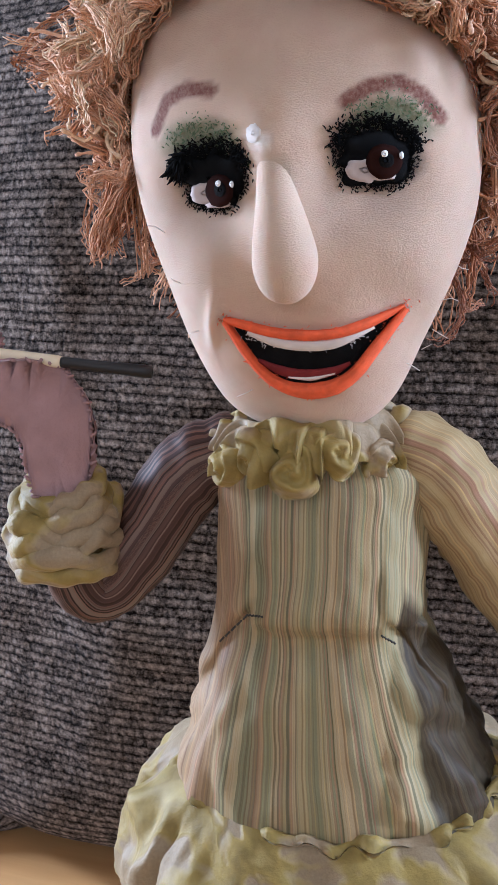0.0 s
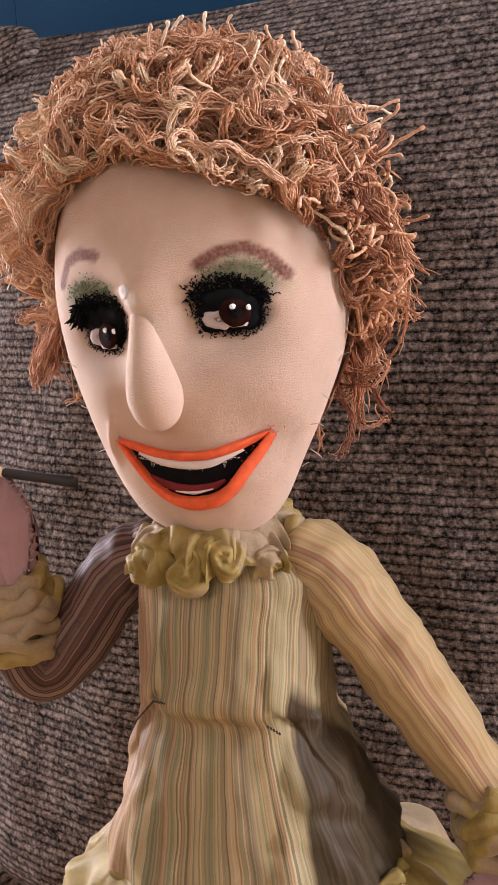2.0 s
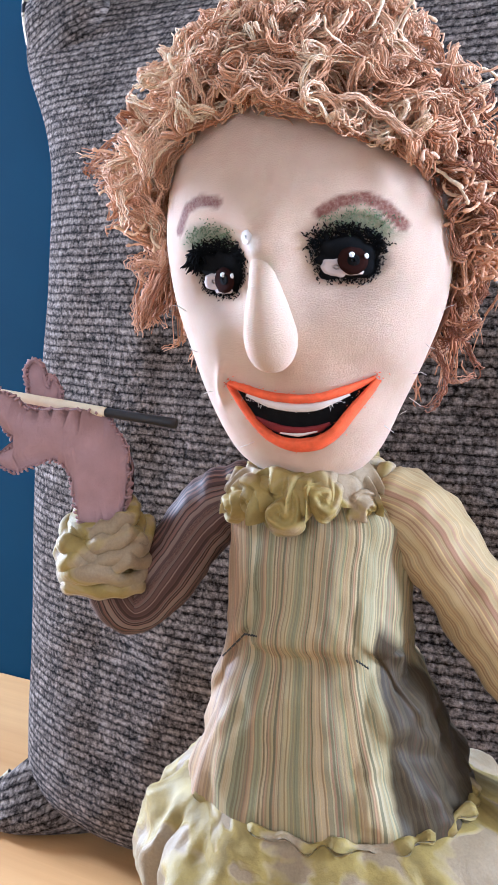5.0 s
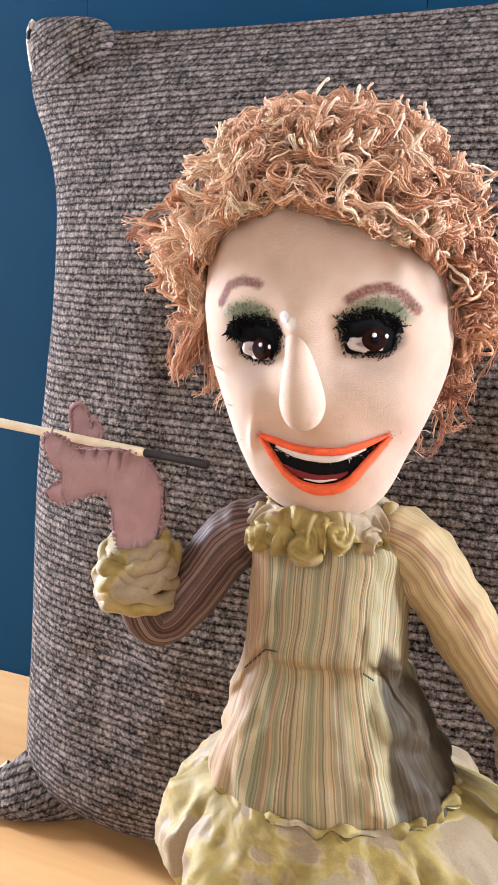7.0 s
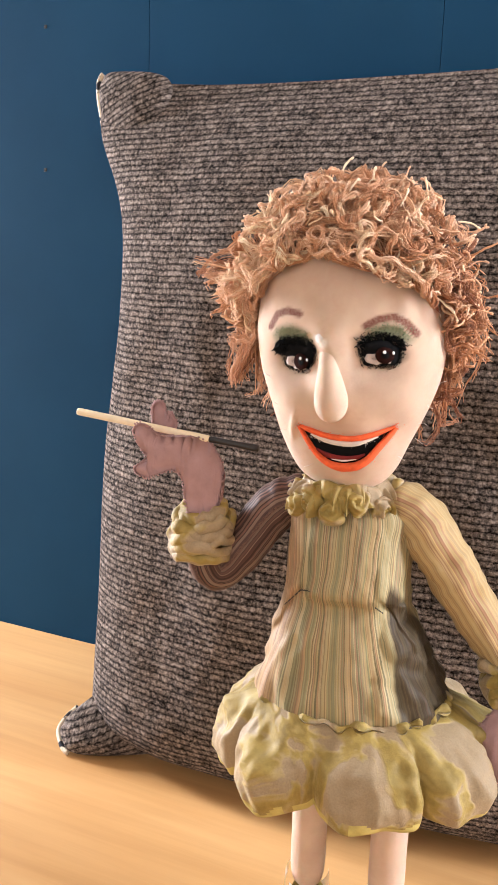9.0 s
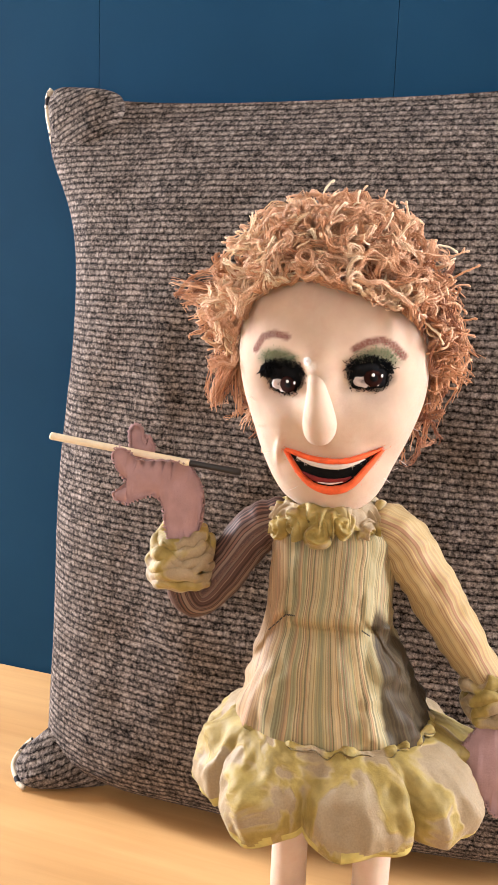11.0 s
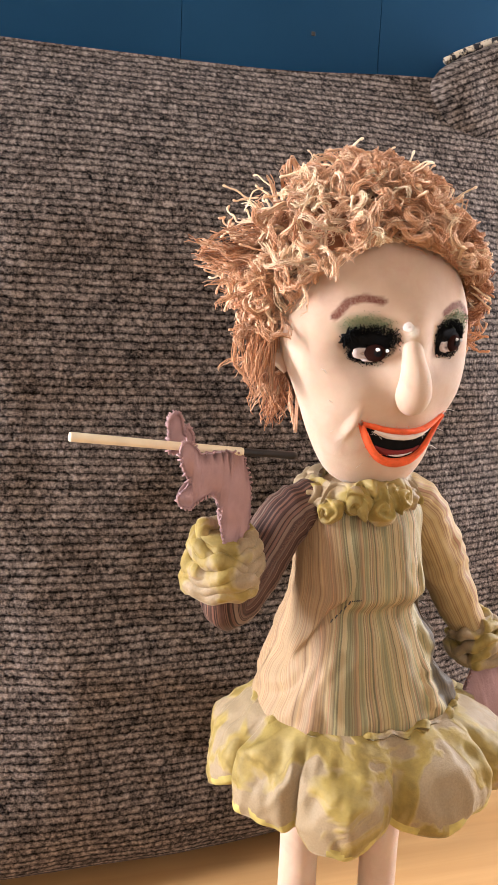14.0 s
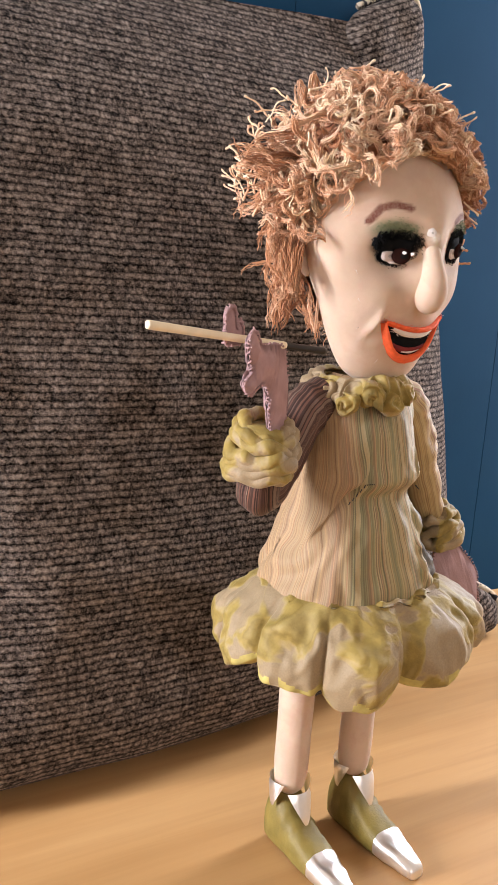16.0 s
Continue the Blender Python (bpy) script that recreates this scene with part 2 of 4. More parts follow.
SILVER = plain("silver_leather", (0.80, 0.76, 0.72), 0.28, 0.12, 50, metal=0.9, bump=0.2)
CREAM = plain("cream_stick", (0.80, 0.68, 0.48), 0.55, 0.08, 120)
DARKHOLD = plain("black_holder", (0.018, 0.015, 0.014), 0.5, 0.2, 120)
THREAD = plain("dark_thread", (0.05, 0.045, 0.04), 0.8, 0.2, 200)


def striped_piping():
    """Cream cord with blurred black flecks."""
    k = Mat("cream_piping", 0.9, spec=0.2)
    v = k.coord()
    k.colour(k.ramp(k.noise(k.mapped(v, (1, 1, 1)), 130, 2), [(0.42, (0.02, 0.02, 0.025)), (0.50, (0.56, 0.48, 0.37))]))
    return k.bump(k.noise(v, 1200, 3), 0.4, 0.0006).m


PIPING = striped_piping()
PLASTER = plain("white_plaster", (0.72, 0.66, 0.58), 0.9, 0.03, 6)
FLOORWOOD = plain("brown_floorboards", (0.22, 0.13, 0.07), 0.5, 0.25, 8)


# ---- mesh helpers ----
def mesh_object(name, verts, faces, mats, index=None, uvs=None, paint=None, smooth=True):
    me = bpy.data.meshes.new(name)
    me.from_pydata([tuple(v) for v in verts], [], [tuple(f) for f in faces])
    for m in mats:
        me.materials.append(m)
    if index is not None:
        me.polygons.foreach_set("material_index", np.array(index, dtype=np.int32))
    if uvs is not None:
        loops = np.empty(len(me.loops), dtype=np.int32)
        me.loops.foreach_get("vertex_index", loops)
        layer = me.uv_layers.new(name="UVMap")
        layer.data.foreach_set("uv", np.array(uvs, dtype=np.float32)[loops].ravel())
    if paint is not None:
        at = me.attributes.new("paint", "FLOAT_COLOR", "POINT")
        at.data.foreach_set("color", np.array(paint, dtype=np.float32).ravel())
    me.polygons.foreach_set("use_smooth", np.full(len(me.polygons), smooth))
    me.update()
    return new(name, me)


def box_object(name, lo, hi, mat, bevel=0.0):
    bm = bmesh.new()
    bmesh.ops.create_cube(bm, size=1.0)
    for v in bm.verts:
        v.co = Vector([(a + b) / 2 + c * (b - a) for a, b, c in zip(lo, hi, v.co)])
    if bevel:
        bmesh.ops.bevel(bm, geom=bm.edges[:], offset=bevel, segments=3, profile=0.5, affect="EDGES")
    me = bpy.data.meshes.new(name)
    bm.to_mesh(me)
    bm.free()
    me.materials.append(mat)
    return new(name, me)


def grid_faces(rows, cols, wrap, start=0):
    out = []
    for i in range(rows - 1):
        for j in range(cols if wrap else cols - 1):
            a, b = start + i * cols + j, start + i * cols + (j + 1) % cols
            out.append((a, b, b + cols, a + cols))
    return out


def fbm(p, scale, seed=0.0):
    return noise.fractal(Vector(p) * scale + Vector((seed, seed * 1.7, -seed)), 1.0, 2.0, 3)


# ---- the room ----
def bell(d):
    return math.exp(-d * d)


def structure(ob, label, category):
    return tagged(ob, label, category, kind="structure")


X0, X1, Y0, Y1, Z0, Z1 = -1.75, 1.00, -2.15, 0.58, -0.74, 1.72


def wall_with_window(name, axis, at, out, span, window, label):
    """A plaster wall of four blocks round one opening, with a plain window in it."""
    base = new(name)
    (a0, a1), (w0, w1, h0, h1) = span, window
    for lo, hi in (((a0, Z0), (w0, Z1)), ((w1, Z0), (a1, Z1)), ((w0, Z0), (w1, h0)), ((w0, h1), (w1, Z1))):
        t0, t1 = sorted((at, at + out * 0.12))
        if axis == "x":
            ob = box_object("wall_block", (t0, lo[0], lo[1]), (t1, hi[0], hi[1]), PLASTER)
        else:
            ob = box_object("wall_block", (lo[0], t0, lo[1]), (hi[0], t1, hi[1]), PLASTER)
        ob.parent = base
    structure(base, label, "wall")


floor = structure(box_object("floor", (X0 - 0.12, Y0 - 0.12, Z0 - 0.05), (X1 + 0.12, Y1 + 0.14, Z0), FLOORWOOD), "brown wooden floor far below the table", "floor")
ceiling = structure(box_object("ceiling", (X0 - 0.12, Y0 - 0.12, Z1), (X1 + 0.12, Y1 + 0.14, Z1 + 0.08), PLASTER), "plain white plaster ceiling", "ceiling")
wall_with_window("wall_east", "x", X1, 1, (Y0, Y1 + 0.14), (0.33, 0.57, 0.15, 1.09), "white wall with a window opening")
wall_with_window("wall_west", "x", X0, -1, (Y0, Y1 + 0.14), (0.40, 0.575, 0.03, 1.07), "white wall with a window opening")
wall_with_window("wall_south", "y", Y0, -1, (X0, X1), (-1.1, 0.5, 0.55, 1.68), "white wall with a wide window opening")

# the blue boarded wall behind the cushion
wall_north = structure(box_object("wall_north", (X0, Y1 + 0.016, Z0), (X1, Y1 + 0.14, Z1), BLUE), "dark blue painted wall of wide boards", "wall")
EDGES = [X0, -1.24, -0.955, -0.67, -0.385, -0.10, 0.075, 0.388, 0.67, X1]
for a, b in zip(EDGES, EDGES[1:]):
    board = box_object("plank", (a + 0.0002, Y1, Z0 + 0.002), (b - 0.0002, Y1 + 0.0159, Z1 - 0.002), BLUE, 0.0005)
    board.parent = wall_north

for x, z in ((-0.508, 0.662), (-0.511, 0.522), (0.014, 0.629)):
    nail = box_object("nail_head", (x - 0.0018, Y1 - 0.0005, z - 0.0018), (x + 0.0018, Y1 + 0.002, z + 0.0018), DARKHOLD, 0.0006)
    nail.parent = wall_north

# ---- the table ----
table = new("table")
top = box_object("tabletop", (-1.25, -0.32, -0.032), (0.97, 0.578, 0.0), WOOD, 0.003)
top.parent = table
for x in (-1.18, 0.86):
    for y in (-0.27, 0.48):
        leg = box_object("leg", (x, y, Z0), (x + 0.05, y + 0.05, -0.032), WOOD, 0.003)
        leg.parent = table
tagged(table, "pale maple table with a smooth satin top against the blue wall", "table")


# ---- the cushion ----
def cushion():
    tl, tr = Vector((-0.428, 0.556, 0.612)), Vector((0.214, 0.556, 0.622))
    bl, br = Vector((-0.366, 0.424, -0.008)), Vector((0.318, 0.512, -0.008))
    n = 150
    root = new("cushion")

    def middle(u, v):
        a, b = (u + 1) / 2, (v + 1) / 2
        p = (bl * (1 - a) + br * a) * (1 - b) + (tl * (1 - a) + tr * a) * b
        p.x += (0.027 + 0.018 * bell((v - 0.35) / 0.40) - 0.032 * bell((v - 0.86) / 0.17) if u < 0 else -0.030) * (1 - v ** 4) * abs(u) ** 3
        p.z -= (0.028 + 0.004 * u - 0.007 * bell((u - 0.62) / 0.28)) * (1 - abs(u) ** 3.5) * max(0, v) ** 4
        p.y += (0.017 * a - 0.007) * (1 - u ** 4) * (1 - b) ** 2
        return p

    def rounded(u, v):
        k = 0.05 if v > 0 else 0.09
        return u * (1 - k * v * v * u * u) ** 0.5, v * (1 - k * u * u * v * v) ** 0.5

    def squash(u, v, e=7.0):
        m = max(abs(u), abs(v)) / max(1e-9, (abs(u) ** e + abs(v) ** e) ** (1 / e))
        return u * m, v * m

    def weave(p):
        return (p.x + 0.09, p.z * 1.03)

    def body(u, v, side):
        edge = max(0.0, 1 - abs(u) ** 2.3) ** 0.5 * (max(0.0, 1 - v ** 2.9) ** 1.3 if v > 0 else max(0.0, 1 - abs(v) ** 11) ** 0.5)
        u, v = rounded(u, v)
        p = middle(u, v)
        fold = fbm((u * 1.3, v * 1.3, side), 1.4, 3.1) * 0.010 * edge + fbm((u * 3, v * 3, side), 1.3, 9.0) * 0.0035 * edge
        # shallow drag lines that run in from the four corners
        for su in (-1, 1):
            for sv in (-1, 1):
                along = (u * su + v * sv) / 2
                across = u * su - v * sv + 0.06 * noise.noise(Vector((along * 4, su, sv)))
                fold -= 0.0012 * bell(across / 0.045) * max(0.0, along - 0.45) * 1.8 * edge
        t = 0.100 * edge + fold
        q = Vector((p.x, p.y + side * t * 0.97, p.z - side * t * 0.06))
        q.z = max(q.z, 0.0015)
        q.y = min(q.y, 0.5775)
        return q

    for side, name in ((-1, "front_panel"), (1, "back_panel")):
        s = [math.sin(math.pi / 2 * (-1 + 2 * i / (n - 1))) * 0.5 + (-1 + 2 * i / (n - 1)) * 0.5 for i in range(n)]
        verts = [body(u, v, side) for v in s for u in s]
        faces = grid_faces(n, n, False)
        if side > 0:
            faces = [f[::-1] for f in faces]
        ob = mesh_object(name, verts, faces, [CHENILLE], uvs=[weave(p) for p in verts])
        ob.parent = root
    # the four dog-ears: upper root, tip, lower root and the place inside the body, with their fullness
    ears = (((-0.340, 0.553, 0.602), (-0.433, 0.560, 0.611), (-0.400, 0.545, 0.512), (-0.340, 0.530, 0.540), 0.016, 0.0030, (0.47, 0.78)),
            ((0.110, 0.553, 0.604), (0.200, 0.562, 0.648), (0.214, 0.556, 0.540), (0.110, 0.535, 0.530), 0.020, 0.0032, (0.10, 0.75)),
            ((-0.326, 0.425, 0.052), (-0.366, 0.398, 0.012), (-0.338, 0.374, 0.002), (-0.255, 0.410, 0.008), 0.014, 0.0022, (0.30, 0.95)),
            ((0.262, 0.500, 0.070), (0.332, 0.482, 0.040), (0.322, 0.468, 0.003), (0.225, 0.485, 0.008), 0.018, 0.0036, (0.25, 0.85)))
    for a, b, c, d, full, thick, span in ears:
        a, b, c, d = Vector(a), Vector(b), Vector(c), Vector(d)
        nrm = (b - d).cross(a - c).normalized()
        if nrm.y > 0:
            nrm = -nrm
        m, verts = 34, []

        def flap(u, v, side):
            h = max(0.0, 1 - abs(u) ** 3) ** 0.5 * max(0.0, 1 - abs(v) ** 3) ** 0.5
            u, v = squash(u, v, 4.0)
            f, g = (u + 1) / 2, (v + 1) / 2
            p = (a * (1 - f) + b * f) * (1 - g) + (d * (1 - f) + c * f) * g
            q = p + nrm * side * full * h * (1 + 0.25 * noise.noise(p * 30))
            q.z, q.y = max(q.z, 0.0012), min(q.y, 0.5775)
            return q

        for side in (1, -1):
            for i in range(m):
                for k in range(m):
                    verts.append(flap(math.sin(math.pi / 2 * (-1 + 2 * k / (m - 1))), math.sin(math.pi / 2 * (-1 + 2 * i / (m - 1))), side))
        faces = [f[::-1] for f in grid_faces(m, m, False)] + grid_faces(m, m, False, m * m)
        ear = mesh_object("ear", verts, faces, [CHENILLE], uvs=[(p.x * 0.9 + p.z * 0.35, p.z * 0.9 - p.x * 0.4) for p in verts])
        ear.parent = root
        path = []
        for i in range(41):
            f = (span[0] + (span[1] - span[0]) * i / 40) * 2
            u, v = (-1 + 2 * f, -1) if f < 1 else (1, -1 + 2 * (f - 1))
            p = flap(u, v, 0)
            p += (p - (a + b + c + d) / 4).normalized() * thick
            p.z, p.y = max(p.z, thick), min(p.y, 0.5775 - thick)
            path.append(p)
        vs, fs, us = tube(path, [thick] * 41, 8)
        pipe = mesh_object("piping", vs, fs, [PIPING], uvs=us)
        pipe.parent = ear
    return tagged(root, "large grey-brown ribbed chenille cushion leaning on the wall", "cushion")


def tube(path, radii, sides, uv0=None, cap=True):
    """Verts, faces and UVs of a tube along a path of Vectors."""
    verts, faces, uvs = [], [], []
    up, run = Vector((0.31, 0.17, 0.93)), 0.0
    for i, p in enumerate(path):
        d = (path[min(i + 1, len(path) - 1)] - path[max(i - 1, 0)]).normalized()
        x = up.cross(d)
        if x.length < 1e-4:
            x = Vector((1, 0, 0)).cross(d)
        x.normalize()
        y = d.cross(x)
        up = y
        up = d.cross(x)
        if i:
            run += (p - path[i - 1]).length
        for j in range(sides):
            a = 2 * math.pi * j / sides
            verts.append(p + (x * math.cos(a) + y * math.sin(a)) * radii[i])
            uvs.append((uv0, run) if uv0 is not None else (a * max(radii), run))
    faces += grid_faces(len(path), sides, True)
    if cap:
        faces.append(tuple(range(sides))[::-1])
        faces.append(tuple(range((len(path) - 1) * sides, len(path) * sides)))
    return verts, faces, uvs


def smooth_path(pts, n):
    """A Catmull-Rom curve of n points through pts (values of any length)."""
    pts = [np.array(p, float) for p in pts]
    pts = [2 * pts[0] - pts[1]] + pts + [2 * pts[-1] - pts[-2]]
    out = []
    for i in range(n):
        s = i / (n - 1) * (len(pts) - 3)
        k = min(int(s), len(pts) - 4)
        f = s - k
        a, b, c, d = pts[k:k + 4]
        out.append(0.5 * (2 * b + (c - a) * f + (2 * a - 5 * b + 4 * c - d) * f * f + (3 * b - a - 3 * c + d) * f ** 3))
    return out


cushion()


# ---- the doll: one mesh, gathered piece by piece ----
DOLL_MATS = [SKIN, TRIM, SILK, MAUVESILK, GOLDSILK, VELVET, YARN, BLACK, WHITE, LIP, IRIS, GLINT, TONGUE, GREEN, MAUVE, OLIVE, SILVER, THREAD, SCLERA]
V, F, MI, UV, PAINT = [], [], [], [], []


def add(verts, faces, mat, uvs=None, paint=None):
    s, k = len(V), DOLL_MATS.index(mat)
    V.extend(tuple(v) for v in verts)
    F.extend(tuple(i + s for i in f) for f in faces)
    MI.extend([k] * len(faces))
    UV.extend(uvs if uvs is not None else [(0.0, 0.0)] * len(verts))
    PAINT.extend(paint if paint is not None else [(0, 0, 0, 0)] * len(verts))


# head: sections by height, with the middle, the reach to either side, to the front and to the back
HEAD_Z0, HEAD_Z1 = 0.3105, 0.468
HEAD = np.array(smooth_path([  # z, middle x, middle y, right, left, front, back
    (0.3105, -0.0020, -0.0155, 0.0, 0.0, 0.0, 0.0), (0.3125, -0.0020, -0.0155, 0.0150, 0.0100, 0.0078, 0.0066), (0.318, -0.0015, -0.0154, 0.0268, 0.0175, 0.0140, 0.0120), (0.326, -0.0013, -0.0153, 0.0340, 0.0236, 0.0182, 0.0165),
    (0.340, -0.0017, -0.0155, 0.0407, 0.0302, 0.0235, 0.0224), (0.357, -0.0020, -0.0153, 0.0465, 0.0380, 0.0298, 0.0288), (0.375, -0.0030, -0.0133, 0.0520, 0.0448, 0.0363, 0.0358), (0.392, -0.0046, -0.0099, 0.0543, 0.0478, 0.0420, 0.0421),
    (0.406, -0.0058, -0.0070, 0.0537, 0.0480, 0.0456, 0.0458), (0.422, -0.0076, -0.0041, 0.0504, 0.0450, 0.0451, 0.0466), (0.440, -0.0092, -0.0019, 0.0426, 0.0376, 0.0394, 0.0425), (0.455, -0.0102, -0.0008, 0.0302, 0.0262, 0.0289, 0.0325), (0.464, -0.0106, -0.0004, 0.0168, 0.0148, 0.0160, 0.0182), (0.468, -0.0108, 0.0, 0.0, 0.0, 0.0, 0.0)], 110))


def section(z):
    """Middle x and y of the head at a height, and its reach right, left, forward and back."""
    return [float(np.interp(z, HEAD[:, 0], HEAD[:, k])) for k in range(1, 7)]


def on_head(z, a, grow=0.0):
    """The point of the head's section at angle a (0: the doll's left, -90 degrees: its front)."""
    cx, cy, rr, rl, rf, rb = section(z)
    c, s = math.cos(a), math.sin(a)
    return Vector((cx + c * ((rl if c > 0 else rr) + grow), cy + s * ((rb if s > 0 else rf) + grow), z))


def relief(x, z):
    """How far the face stands out: nose, sockets, cheeks, chin, brow bump."""
    out = 0.0
    out += 0.0055 * bell((z - 0.376) / 0.018) * bell((x + 0.0070) / 0.0085) + 0.0030 * bell(math.hypot((x + 0.012) / 0.014, (z - 0.397) / 0.013))
    out -= 0.0075 * bell(math.hypot((x + 0.0275) / 0.014, (z - 0.384) / 0.012))
    out -= 0.0055 * bell(math.hypot((x - 0.0160) / 0.014, (z - 0.386) / 0.012)) + 0.0040 * bell(math.hypot((x - 0.024) / 0.011, (z - 0.349) / 0.012))
    out += 0.0022 * bell(math.hypot((x + 0.032) / 0.010, (z - 0.360) / 0.012)) + 0.0018 * bell(math.hypot((x - 0.026) / 0.010, (z - 0.360) / 0.012))
    out += 0.0016 * bell(math.hypot((x + 0.0114) / 0.0038, (z - 0.393) / 0.0038))
    out += 0.0034 * bell(math.hypot((x + 0.0300 - (z - 0.349) * 0.2) / 0.0020, (z - 0.347) / 0.0065))
    return out


def base_y(x, z):
    """Depth of the stuffed head's front at x, z, without its relief."""
    cx, cy, rr, rl, rf, _ = section(z)
    r = max(rl if x > cx else rr, 1e-4)
    k = max(0.0, 1 - ((x - cx) / r) ** 2) ** 0.5
    return cy - rf * k, k


def face_y(x, z, lift=0.0):
    """Depth of the face's front at x, z."""
    y, k = base_y(x, z)
    return y - relief(x, z) * min(1, k * 2) - lift


def seg_dist(p, pts):
    best = 9.0
    for a, b in zip(pts, pts[1:]):
        a, b = np.array(a), np.array(b)
        f = np.clip(np.dot(p - a, b - a) / np.dot(b - a, b - a), 0, 1)
        best = min(best, float(np.linalg.norm(p - a - f * (b - a))))
    return best


BROW_R = [(-0.0255, 0.4070), (-0.0330, 0.4082), (-0.0395, 0.4060), (-0.0440, 0.3990)]
BROW_L = [(0.0085, 0.4030), (0.0145, 0.4065), (0.0210, 0.4075), (0.0265, 0.4048), (0.0312, 0.3995)]


def makeup(x, y, z):
    if y > -0.005:
        return (0, 0, 0, 0)
    p = np.array((x, z))
    d = min(seg_dist(p, BROW_R), seg_dist(p, BROW_L)) if 0.39 < z < 0.415 else 1.0
    if d < 0.0023:
        return (0.165, 0.060, 0.042, 1.0 * min(1, max(0, (0.0023 - d) / 0.0009)))
    spot = bell(math.hypot((x + 0.0112) / 0.0026, (z - 0.3935) / 0.0026))
    if spot > 0.2:
        return (0.88, 0.84, 0.80, min(0.85, (spot - 0.2) * 1.5))
    g = max(bell(math.hypot((x + 0.031) / 0.0135, (z - 0.3955) / 0.0062)), bell(math.hypot((x - 0.0205) / 0.0125, (z - 0.3985) / 0.0065)))
    k = max(bell(math.hypot((x + 0.0275) / 0.0130, (z - 0.3850) / 0.0075)), bell(math.hypot((x - 0.0168) / 0.0135, (z - 0.3890) / 0.0082)))
    if k > 0.40:
        return (0.03, 0.032, 0.028, min(0.9, (k - 0.40) * 3.0))
    if g > 0.28:
        return (0.095, 0.15, 0.070, min(0.8, (g - 0.28) * 1.7))
    # smeared mascara, with the soft shade of the sockets painted in
    smudge_and_shade = 0.46 * max(bell(math.hypot((x - 0.011) / 0.017, (z - 0.379) / 0.011)), 0.8 * bell(math.hypot((x + 0.030) / 0.015, (z - 0.377) / 0.010)))
    return (0.25, 0.185, 0.155, smudge_and_shade * (0.7 + 0.6 * noise.noise(Vector((x, 0, z)) * 120)))


def build_head():
    rows, cols = 170, 220
    verts, paint = [], []
    for i in range(rows):
        f = i / (rows - 1)
        z = HEAD_Z0 + (HEAD_Z1 - HEAD_Z0) * (0.5 - 0.5 * math.cos(math.pi * f)) * 0.5 + (HEAD_Z1 - HEAD_Z0) * f * 0.5
        for j in range(cols):
            p = on_head(z, 2 * math.pi * j / cols)
            x, y = p.x, p.y
            if 2 * j > cols:
                y = face_y(x, z)
            verts.append((x, y, z))
            paint.append(makeup(x, y, z))
    add(verts, grid_faces(rows, cols, True), SKIN, paint=paint)
    # the pinched nose: a narrow bridge that swells to a round tip
    path, radii = [], []
    for z, x, off, r in smooth_path([(0.4050, -0.0092, -0.0068, 0.0034), (0.3970, -0.0090, -0.0040, 0.0042), (0.3885, -0.0088, -0.0008, 0.0049), (0.3800, -0.0082, 0.0022, 0.0057), (0.3720, -0.0072, 0.0046, 0.0074), (0.3655, -0.0066, 0.0052, 0.0085), (0.3607, -0.0066, 0.0044, 0.0079), (0.3577, -0.0066, 0.0030, 0.0058), (0.3561, -0.0066, 0.0020, 0.0030), (0.3556, -0.0066, 0.0016, 0.0006)], 60):
        path.append(Vector((x, base_y(x, z)[0] - off, z)))
        radii.append(max(0.0004, r))
    vs, fs, us = tube(path, radii, 40)
    add(vs, fs, SKIN)
    # ear bumps half hidden in the hair
    for sx, cx in ((-1, -0.0545),):
        path = [Vector((cx + sx * dx, 0.004 + dy, z)) for dx, dy, z in smooth_path([(-0.002, -0.004, 0.396), (0.001, -0.003, 0.388), (0.001, -0.004, 0.378), (-0.004, -0.006, 0.370)], 12)]
        vs, fs, us = tube(path, [0.002 + 0.0025 * math.sin(math.pi * i / 11) for i in range(12)], 10)
        add(vs, fs, SKIN)


def patch(outline, mat, lift, rings=6, dome=0.0):
    """A flat piece laid on the face: outline of x, z points."""
    pts = [np.array(p) for p in outline]
    c = sum(pts) / len(pts)
    verts, n = [], len(pts)
    for i in range(1, rings + 1):
        f = i / rings
        for p in pts:
            q = c + (p - c) * f
            verts.append((q[0], face_y(q[0], q[1], lift + dome * (1 - f * f) - (0.0012 if i == rings else 0)), q[1]))
    verts.append((c[0], face_y(c[0], c[1], lift + dome), c[1]))
    faces = [tuple(reversed(f)) for f in grid_faces(rings, n, True)]
    faces += [(len(verts) - 1, (j + 1) % n, j) for j in range(n)]
    add(verts, faces, mat)


def blob(cx, cz, rx, rz, wob=0.08, seed=0.0, n=40, power=2.0):
    out = []
    for j in range(n):
        a = 2 * math.pi * j / n
        k = 1 + wob * noise.noise(Vector((math.cos(a) * 2.2, math.sin(a) * 2.2, seed)))
        out.append((cx + rx * k * math.copysign(abs(math.cos(a)) ** (2 / power), math.cos(a)), cz + rz * k * math.copysign(abs(math.sin(a)) ** (2 / power), math.sin(a))))
    return out


